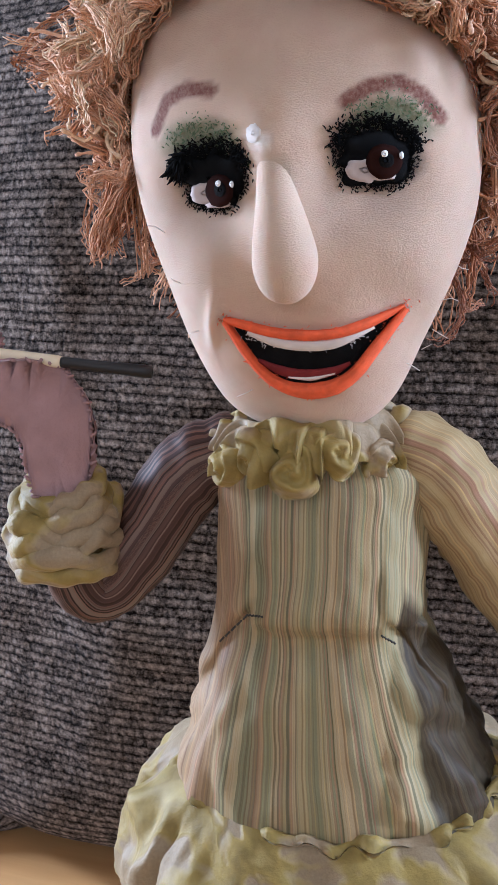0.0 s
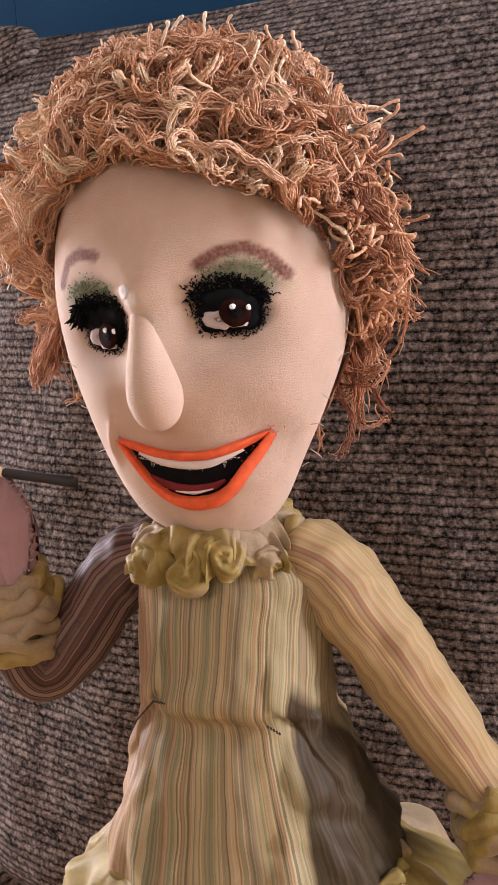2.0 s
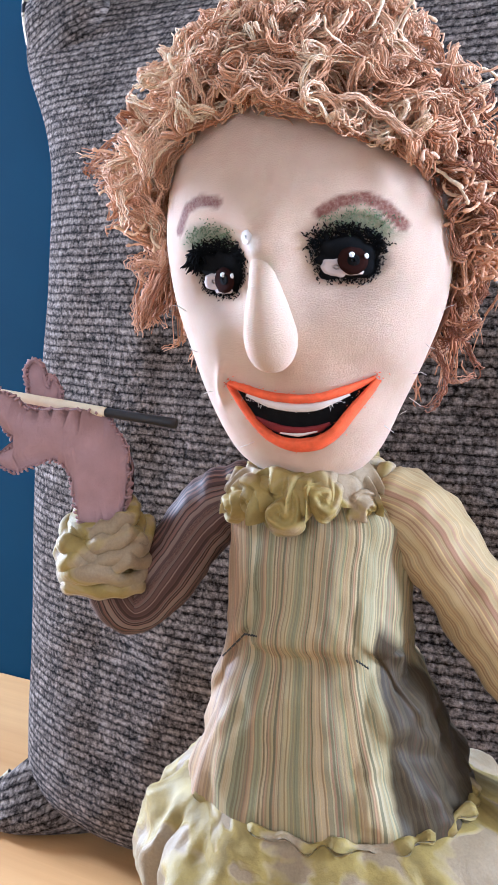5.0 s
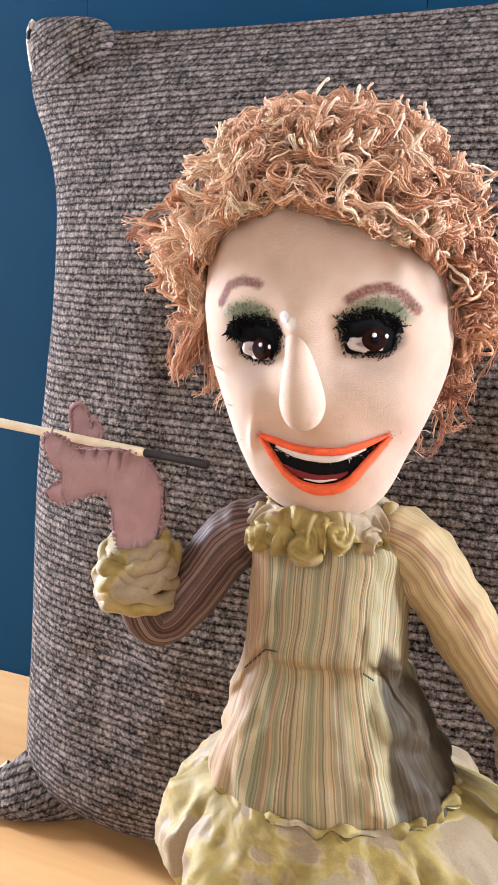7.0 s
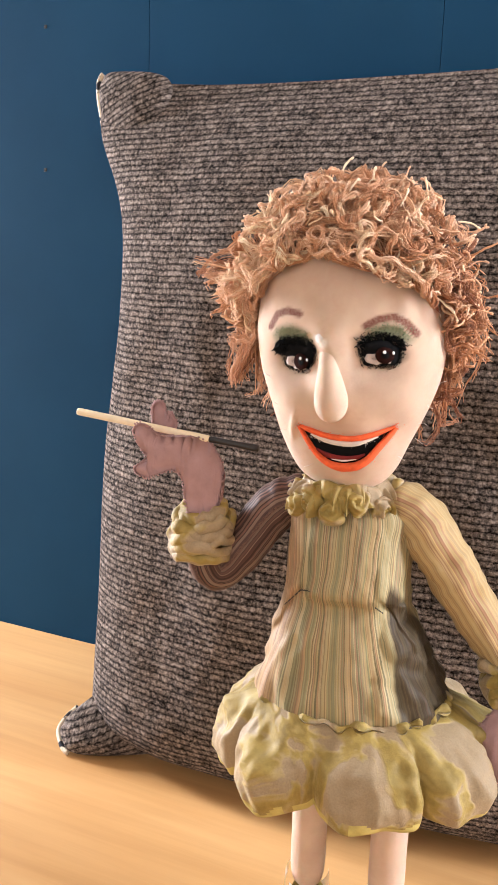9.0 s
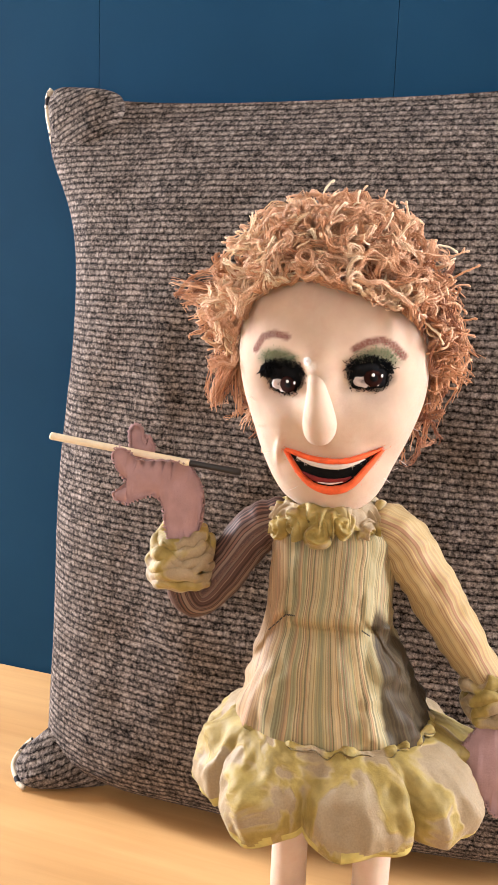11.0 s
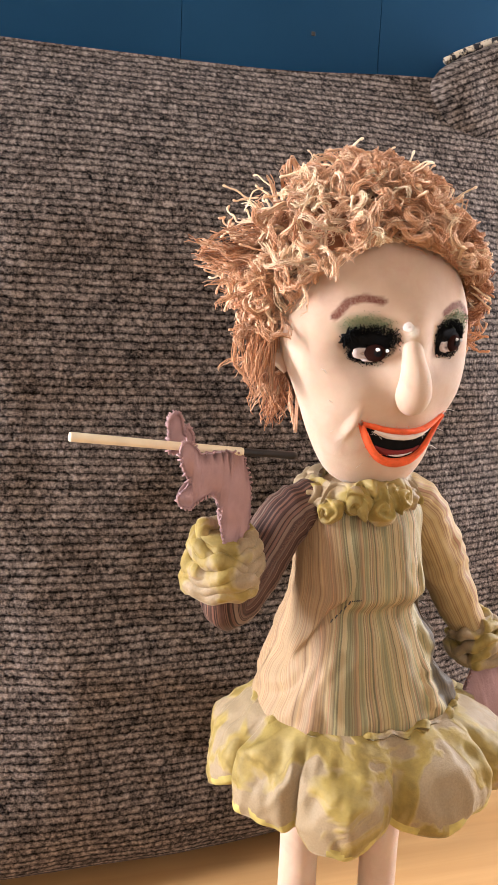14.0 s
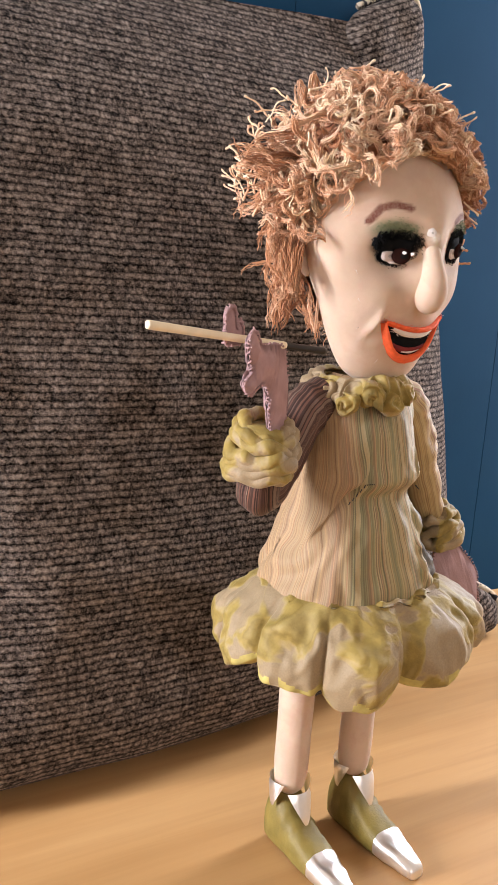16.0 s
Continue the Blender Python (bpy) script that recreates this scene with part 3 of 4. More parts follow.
def tufts(points, mat, length, radius, count, spread, seed, down=0.0):
    """Short pile standing off the face around points of x, z."""
    rnd = random.Random(seed)
    for _ in range(count):
        x, z = rnd.choice(points)
        x, z = x + rnd.gauss(0, spread), z + rnd.gauss(0, spread)
        y = face_y(x, z, 0.0005)
        k = length * rnd.uniform(0.5, 1.2)
        d = Vector((rnd.uniform(-1, 1), rnd.uniform(-1.0, -0.3), rnd.uniform(-1, 1) + down)).normalized()
        p = Vector((x, y, z))
        vs, fs, us = tube([p, p + d * k * 0.5, p + d * k + Vector((0, 0, -0.2 * k))], [radius, radius * 0.8, radius * 0.25], 4)
        add(vs, fs, mat)


def build_eyes():
    for cx, cz, seed, white, iris in ((-0.0272, 0.3845, 1.0, (-0.0312, 0.3832), (-0.0251, 0.3828)), (0.0160, 0.3886, 5.0, (0.0118, 0.3876), (0.0178, 0.3887))):
        patch(blob(cx, cz + 0.0008, 0.0093, 0.0070, 0.35, seed), BLACK, 0.0010, 6, 0.0022)
        patch(blob(white[0] + 0.0012, white[1] - 0.0008, 0.0046, 0.0029, 0.2, seed + 2), SCLERA, 0.0034, 5, 0.0002)
        patch(blob(iris[0] - 0.001, iris[1] - 0.0034, 0.0040, 0.0010, 0.2, seed + 4), SCLERA, 0.0033, 4, 0.0002)
        patch(blob(iris[0], iris[1], 0.0044, 0.0042, 0.08, seed + 3), IRIS, 0.0052, 6, 0.0010)
        patch(blob(iris[0] + 0.0006, iris[1] + 0.0002, 0.0024, 0.0023, 0.05, seed), BLACK, 0.0060, 4, 0.0004)
        # two white dots stand in for the light's highlights on the eye
        patch(blob(iris[0] + 0.0002, iris[1] + 0.0017, 0.00095, 0.00095, 0.1, seed), GLINT, 0.0068, 3, 0.0004)
        patch(blob(iris[0] + 0.0042, iris[1] + 0.0014, 0.0006, 0.0009, 0.1, seed), GLINT, 0.0060, 3, 0.0003)
        ring = blob(cx, cz + 0.001, 0.0088, 0.0068, 0.3, seed)
        tufts(ring, BLACK, 0.0010, 0.00020, 900, 0.0010, int(seed), 0.1)
        lid = [(x, z) for x, z in blob(cx, cz + 0.0030, 0.0098, 0.0064, 0.2, seed, 60) if z > cz + 0.0035]
        tufts(lid, BLACK, 0.0013, 0.00022, 800, 0.0013, int(seed) + 7, 0.2)
        side = -1 if cx < 0 else 1
        green = [(cx + side * 0.003 + x * 0.9, cz + 0.0115 + z) for x, z in ((-0.009, 0), (-0.006, 0.0012), (-0.002, 0.0022), (0.002, 0.0022), (0.006, 0.0012), (0.009, 0))]
        tufts(green, GREEN, 0.0009, 0.00018, 200, 0.0017, int(seed) + 11)
    # lint and loose threads on the cheeks
    rnd = random.Random(40)
    for x, z in ((0.033, 0.352), (0.037, 0.362), (0.031, 0.343), (0.028, 0.337), (-0.040, 0.358), (-0.044, 0.372), (-0.036, 0.344), (0.041, 0.372), (0.024, 0.334), (-0.020, 0.327)):
        p = Vector((x, face_y(x, z, -0.0003), z))
        d = Vector((0.9 if x > 0 else -0.9, -0.5, rnd.uniform(-0.5, 0.6))).normalized()
        q = p + d * rnd.uniform(0.003, 0.006)
        vs, fs, us = tube([p, p.lerp(q, 0.5) + spin(rnd) * 0.0005, q], [0.00014, 0.00014, 0.0001], 4)
        add(vs, fs, WHITE)
    # a bead of glue beside the bridge of the nose
    patch(blob(-0.0138, 0.3958, 0.0025, 0.0026, 0.2, 3.0), WHITE, 0.0001, 6, 0.0005)
    # the outer lash of the narrow eye
    lash = [(-0.0385, 0.3895), (-0.0375, 0.3885), (-0.0365, 0.3905)]
    tufts(lash, BLACK, 0.0042, 0.0006, 80, 0.0011, 21)


UPPER = [(-0.0262, 0.3482), (-0.0200, 0.3468), (-0.0120, 0.3450), (-0.0040, 0.3443), (0.0050, 0.3448), (0.0135, 0.3472), (0.0236, 0.3516)]
LOWER = [(-0.0262, 0.3478), (-0.0221, 0.3410), (-0.0170, 0.3339), (-0.0112, 0.3294), (-0.0037, 0.3275), (0.0042, 0.3289), (0.0102, 0.3330), (0.0157, 0.3402), (0.0203, 0.3462), (0.0239, 0.3512)]


def strip_on_face(line, widths, mat, lift, n=46):
    """A padded strip along a line on the face."""
    pts = smooth_path(line, n)
    verts = []
    m = 9
    for i, p in enumerate(pts):
        t = pts[min(i + 1, n - 1)] - pts[max(i - 1, 0)]
        t = t / np.linalg.norm(t)
        nrm = np.array((-t[1], t[0]))
        w = float(np.interp(i / (n - 1), np.linspace(0, 1, len(widths)), widths))
        for j in range(m):
            s = -1 + 2 * j / (m - 1)
            q = p + nrm * s * w * (1 + 0.08 * noise.noise(Vector((i * 0.5, s, lift * 900))))
            h = lift * max(0.0, 1 - s * s) ** 0.5 * (0.6 + 0.4 * min(1, w / 0.0015)) - (0.0008 if j in (0, m - 1) else 0)
            verts.append((q[0], face_y(q[0], q[1], h + 0.0004), q[1]))
    add(verts, grid_faces(n, m, False), mat)


def build_mouth():
    inner = [(x, z) for x, z in smooth_path(UPPER, 24)] + [(x, z) for x, z in smooth_path(LOWER, 24)][::-1]
    patch(inner[:], BLACK, 0.0005, 8)
    teeth = [(-0.0195, 0.3448), (-0.0120, 0.3424), (-0.0040, 0.3414), (0.0050, 0.3421), (0.0155, 0.3462)]
    strip_on_face(teeth, [0.0009, 0.0018, 0.0019, 0.0018, 0.0006], WHITE, 0.0014)
    strip_on_face([(-0.0172, 0.3366), (-0.0110, 0.3338), (-0.0038, 0.3326), (0.0042, 0.3338), (0.0090, 0.3362)], [0.0007, 0.0018, 0.0020, 0.0016, 0.0006], TONGUE, 0.0010)
    strip_on_face([(-0.0085, 0.3318), (-0.0020, 0.3316), (0.0048, 0.3332)], [0.0004, 0.0009, 0.0004], WHITE, 0.0016)
    strip_on_face(UPPER, [0.0010, 0.0015, 0.0016, 0.0017, 0.0016, 0.0017, 0.0008], LIP, 0.0028)
    tufts([tuple(p) for p in smooth_path(UPPER, 40)], LIP, 0.0009, 0.00016, 260, 0.0009, 31)
    tufts([tuple(p) for p in smooth_path(LOWER, 40)], LIP, 0.0009, 0.00016, 340, 0.0012, 32)
    tufts([(x, z - 0.0028) for x, z in smooth_path(UPPER, 40)[6:34]], WHITE, 0.0012, 0.00014, 140, 0.0007, 33)
    strip_on_face(LOWER, [0.0010, 0.0015, 0.0016, 0.0021, 0.0028, 0.0027, 0.0021, 0.0019, 0.0015, 0.0010], LIP, 0.0034)


# ---- hair ----
def hairline(x):
    """Height of the front hairline."""
    return float(np.interp(x, (-0.060, -0.058, -0.055, -0.0475, -0.038, -0.0255, -0.0085, 0.005, 0.0104, 0.0183, 0.027, 0.0353, 0.040, 0.0426, 0.046), (0.385, 0.395, 0.407, 0.4205, 0.428, 0.432, 0.4335, 0.4295, 0.4270, 0.4235, 0.4205, 0.4155, 0.407, 0.396, 0.385)))


def hair_edges(z):
    """The angles, on the doll's left and right, between which the back of the head is covered."""
    left = np.interp(z, (0.345, 0.358, 0.375, 0.396, 0.406, 0.4157, 0.4205, 0.4248, 0.4295, 0.434, 0.436), (28, 12, 5, -2, -11, -22, -37, -52, -69, -86, -90))
    right = np.interp(z, (0.345, 0.360, 0.372, 0.387, 0.395, 0.401, 0.4125, 0.4205, 0.4285, 0.4325, 0.436), (165, 168, 161, 166, 178, 186, 198, 212, 227, 243, 270))
    return math.radians(left), math.radians(right)


HAIR_C, HAIR_R = Vector((-0.0140, 0.0090, 0.4140)), Vector((0.0735, 0.0750, 0.0690))


def strand(p, d, length, curl, drop, rnd, steps=32):
    """A curling path over the scalp, kept between the skull and the outline of the hair."""
    path = [p]
    axis = Vector((rnd.gauss(0, 1), rnd.gauss(0, 1), rnd.gauss(0, 1))).normalized()
    h = length / steps
    for i in range(steps):
        d = (Matrix.Rotation(curl * h, 3, axis) @ d).normalized()
        axis = (axis + Vector((rnd.gauss(0, 1), rnd.gauss(0, 1), rnd.gauss(0, 1))) * 0.13).normalized()
        d = (d + Vector((0, 0, -drop * h))).normalized()
        q = path[-1] + d * h
        mx, my, rr, rl, rf, rb = section(min(max(q.z, 0.33), 0.46))
        e = Vector((q.x - mx, q.y - my, 0.0))
        flat = math.hypot(e.x / ((rl if e.x > 0 else rr) + 0.002), e.y / ((rb if e.y > 0 else rf) + 0.002))
        if q.z < 0.462 and 1e-6 < flat < 1:
            q.x, q.y = mx + e.x / flat, my + e.y / flat
        g = q - HAIR_C
        m = Vector((g.x / HAIR_R.x, g.y / HAIR_R.y, g.z / HAIR_R.z)).length
        if q.z < 0.40:
            m = math.hypot(g.x / (HAIR_R.x * 0.9), g.y / (HAIR_R.y * 0.9))
            g.z = 0.0
            if m > 1.0:
                d = (d - g.normalized() * 1.1).normalized()
                q.x, q.y = HAIR_C.x + g.x / m, HAIR_C.y + g.y / m
        elif m > 1.0:
            d = (d - g.normalized() * 1.1).normalized()
            q = HAIR_C + g * (1 + 0.25 * (1 / m - 1) * 4 * min(1, m - 1 + 0.2))
        if q.y < (-0.010 if q.x > 0.018 else -0.006):
            line = hairline(q.x) + 0.002
            if q.z < line:
                q.z = line + 0.3 * (line - q.z)
                d = Vector((d.x, d.y, abs(d.z))).normalized()
        path.append(q)
    return path


def spin(rnd):
    return Vector((rnd.gauss(0, 1), rnd.gauss(0, 1), rnd.gauss(0, 1)))


def lock(path, count, spread, shade, rnd, kink=0.00034, thick=(0.00016, 0.00034)):
    """Several thin kinked strands that follow one path and fray towards its end."""
    n = len(path)
    for _ in range(count):
        off, drift = spin(rnd) * spread, spin(rnd) * spread * 1.5
        last = rnd.randint(n * 3 // 4, n)
        pts = [path[i] + off + drift * (i / (n - 1)) ** 2 + spin(rnd) * kink for i in range(last)]
        tone = min(1, max(0, shade + rnd.gauss(0, 0.09)))
        w = rnd.uniform(*thick)
        vs, fs, us = tube(pts, [w] * (last - 1) + [w * 0.8], 3, tone)
        add(vs, fs, YARN, us)


def nubbly(p, d, length, bend, shade, rnd):
    """One stiff, knotted strand that stands off the curls and ends in a bud."""
    n = max(6, int(length / 0.0011))
    axis, path, radii = spin(rnd).normalized(), [p], []
    w = rnd.uniform(0.00038, 0.00060)
    for i in range(n):
        d = (Matrix.Rotation(bend * 0.0011, 3, axis) @ d + spin(rnd) * 0.16).normalized()
        path.append(path[-1] + d * 0.0011)
    radii = [w * (0.75 + 0.5 * rnd.random()) for _ in path[:-2]] + [w * 1.5, w * 0.9]
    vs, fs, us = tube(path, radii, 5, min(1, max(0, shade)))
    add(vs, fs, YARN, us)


def build_hair():
    rnd = random.Random(12)
    # a close layer of yarn that covers the scalp
    rows, cols, verts, uvs = 40, 90, [], []
    for i in range(rows):
        z = 0.345 + (0.4695 - 0.345) * i / (rows - 1)
        a0, a1 = hair_edges(z)
        a0, a1 = a0 + 0.14, a1 - 0.14
        for j in range(cols):
            q = on_head(min(z, 0.4675), a0 + (a1 - a0) * j / (cols - 1), 0.0020 + 0.0014 * noise.noise(Vector((j * 0.9, i * 0.9, 0.5))))
            verts.append((q.x, q.y, z))
            uvs.append((0.02 + 0.16 * rnd.random(), rnd.random()))
    add(verts, grid_faces(rows, cols, False), YARN, uvs)
    # stringy ginger to dark brown locks, darker on the doll's left and low at the back
    made = 0
    while made < 520:
        z = 0.352 + 0.1155 * rnd.random() ** 0.6
        a0, a1 = hair_edges(z)
        a = rnd.uniform(a0, a1) if made < 380 else (a0 + abs(rnd.gauss(0, 0.2)) if rnd.random() < 0.5 else a1 - abs(rnd.gauss(0, 0.2)))
        if not a0 <= a <= a1 or (made >= 380 and z < 0.372):
            continue
        x, y, z = on_head(z, a, 0.001)
        made += 1
        out = Vector((x + 0.005, y, (z - 0.40) * 1.1)).normalized()
        left = max(0.0, -out.x)
        d = (out * rnd.uniform(0.3, 1.1) + spin(rnd).normalized() * 0.8 + Vector((-0.35 * left, 0, 0.1))).normalized()
        low = z < 0.40
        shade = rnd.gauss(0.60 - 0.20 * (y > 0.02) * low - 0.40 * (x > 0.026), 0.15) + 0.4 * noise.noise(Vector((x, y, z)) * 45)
        path = strand(Vector((x, y, z)), d, rnd.uniform(0.030, 0.070), rnd.choice((-1, 1)) * rnd.uniform(70, 260), 16 if low else 7, rnd)
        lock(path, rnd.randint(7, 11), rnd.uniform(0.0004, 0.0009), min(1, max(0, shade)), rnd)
    # soft pinkish wool ringlets over the crown and the fringe
    made = 0
    while made < 125:
        z = rnd.uniform(0.405, 0.466)
        a0, a1 = hair_edges(z)
        a = rnd.uniform(a0, a1)
        p = on_head(z, a, 0.011)
        if p.y > 0.020 or p.x > 0.034:
            continue
        made += 1
        out = Vector((p.x + 0.008, p.y, (z - 0.40) * 1.1)).normalized()
        d = (out * rnd.uniform(0.4, 0.9) + spin(rnd).normalized()).normalized()
        path = strand(p, d, rnd.uniform(0.026, 0.050), rnd.choice((-1, 1)) * rnd.uniform(150, 290), 4, rnd)
        shade = min(0.95, max(0.4, rnd.gauss(0.70, 0.11)))
        lock(path, rnd.randint(13, 19), rnd.uniform(0.0005, 0.0008), shade, rnd, 0.00014, (0.00020, 0.00038))
    # stiff straw-coloured strands: over the crown, along the edge of the face and at the outline
    for k in range(430):
        if k < 130:
            z = rnd.uniform(0.385, 0.420)
            a0, a1 = hair_edges(z)
            a = a0 + abs(rnd.gauss(0, 0.12)) if k % 3 else a1 - abs(rnd.gauss(0, 0.12))
            p = on_head(z, a, rnd.uniform(0.003, 0.011))
            e = Vector((p.x, p.y + 0.01, 0.02)).normalized()
            d = (e * 0.7 + spin(rnd) * 0.6 + Vector((0, 0, -0.25))).normalized()
        else:
            e = Vector((rnd.gauss(0, 1), rnd.gauss(0, 1) + 0.1, abs(rnd.gauss(0, 0.9)) - 0.12)).normalized()
            p = HAIR_C + Vector((e.x * HAIR_R.x, e.y * HAIR_R.y, e.z * HAIR_R.z)) * 0.91
            if p.y < -0.02 and p.z < 0.447:
                continue
            d = (e * 0.55 + spin(rnd) * 0.65).normalized()
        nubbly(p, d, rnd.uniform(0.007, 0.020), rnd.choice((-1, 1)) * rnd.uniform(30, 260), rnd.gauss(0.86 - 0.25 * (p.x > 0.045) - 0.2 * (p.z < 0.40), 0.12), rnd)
    # the flick and the hanging locks beside the face and at the nape
    for start, target, count, wild in (((-0.056, 0.0, 0.432), (-0.097, 0.001, 0.4262), 22, 0.005), ((-0.060, 0.002, 0.428), (-0.084, -0.002, 0.410), 12, 0.006), ((-0.058, 0.002, 0.415), (-0.070, -0.002, 0.372), 16, 0.004), ((-0.062, 0.002, 0.395), (-0.0726, -0.0145, 0.364), 14, 0.0014),
                                       ((-0.053, 0.014, 0.395), (-0.056, 0.012, 0.352), 14, 0.004), ((0.046, 0.006, 0.430), (0.062, 0.004, 0.398), 16, 0.005), ((0.048, 0.006, 0.410), (0.061, 0.002, 0.385), 9, 0.003), ((0.045, 0.012, 0.405), (0.0457, 0.0124, 0.3635), 14, 0.004),
                                       ((0.030, 0.034, 0.40), (0.036, 0.032, 0.352), 16, 0.005), ((-0.035, 0.036, 0.39), (-0.040, 0.032, 0.340), 18, 0.005), ((0.0, 0.046, 0.38), (0.0, 0.040, 0.335), 20, 0.006)):
        a, b = Vector(start), Vector(target)
        for _ in range(count):
            p = a + spin(rnd) * 0.0045
            q = b + Vector((rnd.gauss(0, wild * 0.8), rnd.gauss(0, wild * 0.8), rnd.gauss(0, wild)))
            bow = spin(rnd) * 0.004
            f1, ph = rnd.uniform(0.8, 2.6), rnd.uniform(0, 6.28)
            path = []
            for i in range(24):
                f = i / 23
                path.append(p.lerp(q, f) + bow * math.sin(math.pi * f) + Vector((math.cos(ph + f * f1 * 6.28), math.sin(ph + f * f1 * 6.28), 0.6 * math.sin(ph * 2 + f * 7))) * wild * 0.55 * f)
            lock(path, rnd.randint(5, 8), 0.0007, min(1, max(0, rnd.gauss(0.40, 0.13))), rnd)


# ---- clothes and limbs ----
SEAM = []


def build_torso():
    """Striped dress body: rings from the neck to the skirt seam."""
    prof = smooth_path([  # z, left x, right x, front y, back y
        (0.314, -0.016, 0.010, -0.016, 0.016), (0.306, -0.030, 0.024, -0.024, 0.020), (0.297, -0.039, 0.033, -0.029, 0.021), (0.283, -0.0385, 0.0325, -0.033, 0.022), (0.268, -0.0380, 0.0325, -0.037, 0.023),
        (0.256, -0.0385, 0.0320, -0.0400, 0.024), (0.247, -0.0385, 0.0320, -0.0338, 0.028), (0.236, -0.0410, 0.0360, -0.0368, 0.031), (0.215, -0.0475, 0.0455, -0.0425, 0.037), (0.195, -0.0530, 0.0545, -0.0480, 0.041), (0.1865, -0.0545, 0.0570, -0.0495, 0.042)], 84)
    cols, verts, uvs = 150, [], []
    arc, last = [0.0], None
    for j in range(cols + 1):
        a = 2 * math.pi * j / cols - math.pi / 2
        p = (0.041 * math.copysign(abs(math.cos(a)) ** 0.82, math.cos(a)), 0.037 * math.copysign(abs(math.sin(a)) ** 0.72, math.sin(a)))
        if last:
            arc.append(arc[-1] + math.dist(p, last))
        last = p
    for z, xl, xr, yf, yb in prof:
        cx, rx = (xl + xr) / 2, (xr - xl) / 2
        for j in range(cols):
            a = 2 * math.pi * j / cols
            c, s = math.cos(a), math.sin(a)
            x = cx + rx * math.copysign(abs(c) ** 0.82, c)
            y = (yf if s < 0 else yb) * abs(s) ** 0.72 if s else 0.0
            y = -abs(y) if s < 0 else abs(y)
            y += 0.002 if s < 0 else 0
            # darts from the bust to the side seams, folds at the sides
            for bx, bz, side in ((-0.0230, 0.2555, -1), (0.0225, 0.2500, 1)):
                if s < 0.1 and side * (x - bx) > -0.004:
                    along = side * (x - bx)
                    dz = z - (bz - along * 1.75)
                    y += (0.0044 if side < 0 else 0.0030) * bell(dz / 0.0032) * min(1, max(0, along + 0.004) / 0.004)
                    y -= 0.0020 * bell((dz - 0.010) / 0.009) * (s < 0)
            flare = max(0.0, min(1.0, (0.25 - z) / 0.06))
            sidew = max(0.0, abs(c) - 0.45) / 0.55
            k = 0.0013 * flare * (0.3 + sidew) * math.sin(a * 11 + 9 * noise.noise(Vector((c, s, z * 30)))) + 0.0022 * fbm((x, y, z * 0.6), 60, 2.0)
            if x > 0.024 and z < 0.25:
                k += 0.0050 * fbm((x * 0.6, y, z), 60, 6.0)
            verts.append((x + c * k, y + s * k, z - 0.0))
            m = (j + cols // 4) % cols
            uvs.append((arc[m] if m < cols // 2 else arc[m] - arc[-1], z))
    SEAM.extend(verts[-cols:])
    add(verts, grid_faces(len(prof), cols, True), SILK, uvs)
    # dark stitches at the darts and along the side seams
    for x0, z0, x1, z1 in ((-0.0170, 0.2565, -0.0225, 0.2560), (-0.0225, 0.2560, -0.0330, 0.2440), (0.0190, 0.2522, 0.0235, 0.2492)):
        for i in range(5):
            f = i / 5
            a, b = [(x0 + (x1 - x0) * g, z0 + (z1 - z0) * g) for g in (f, f + 0.13)]
            yy = -0.0385 + 0.0012
            vs, fs, us = tube([Vector((a[0], yy + 0.3 * abs(a[0] + 0.003) ** 1.5 * 4, a[1])), Vector((b[0], yy - 0.0008 + 0.3 * abs(b[0] + 0.003) ** 1.5 * 4, b[1]))], [0.00035, 0.00035], 5)
            add(vs, fs, THREAD)


def ring_frill(centre, rx, ry, tubes, seed, mat=VELVET, tilt=0.0, cols=150, rows=14, waves=9):
    """Gathered rolls of cloth round a ring. tubes: (offset out, offset up, radius, wave)."""
    for t, (out, up, rad, amp) in enumerate(tubes):
        verts = []
        for i in range(rows):
            b = 2 * math.pi * i / rows
            for j in range(cols):
                a = 2 * math.pi * j / cols
                n1 = noise.noise(Vector((math.cos(a) * 2.3, math.sin(a) * 2.3, seed + t)))
                n2 = noise.noise(Vector((math.cos(a) * 6, math.sin(a) * 6, seed + t + 4)))
                wv = math.sin(a * waves + 5 * n1 + seed * t)
                r = rad * (1 + 0.55 * n2 + 0.35 * wv)
                k = out + amp * wv * 0.7 + amp * n2
                x = (rx + k + r * math.cos(b)) * math.cos(a)
                y = (ry + k + r * math.cos(b)) * math.sin(a)
                z = up + amp * 0.8 * math.cos(a * waves * 0.5 + 4 * n1) + r * 1.1 * math.sin(b) + tilt * x
                f = 0.0022 * fbm((x, y, z), 120, seed)
                verts.append((centre[0] + x * (1 + f * 6), centre[1] + y * (1 + f * 6), centre[2] + z + f))
        add(verts, [f[::-1] for f in grid_faces(rows, cols, True)] + [((rows - 1) * cols + j, j, (j + 1) % cols, (rows - 1) * cols + (j + 1) % cols)[::-1] for j in range(cols)], mat)


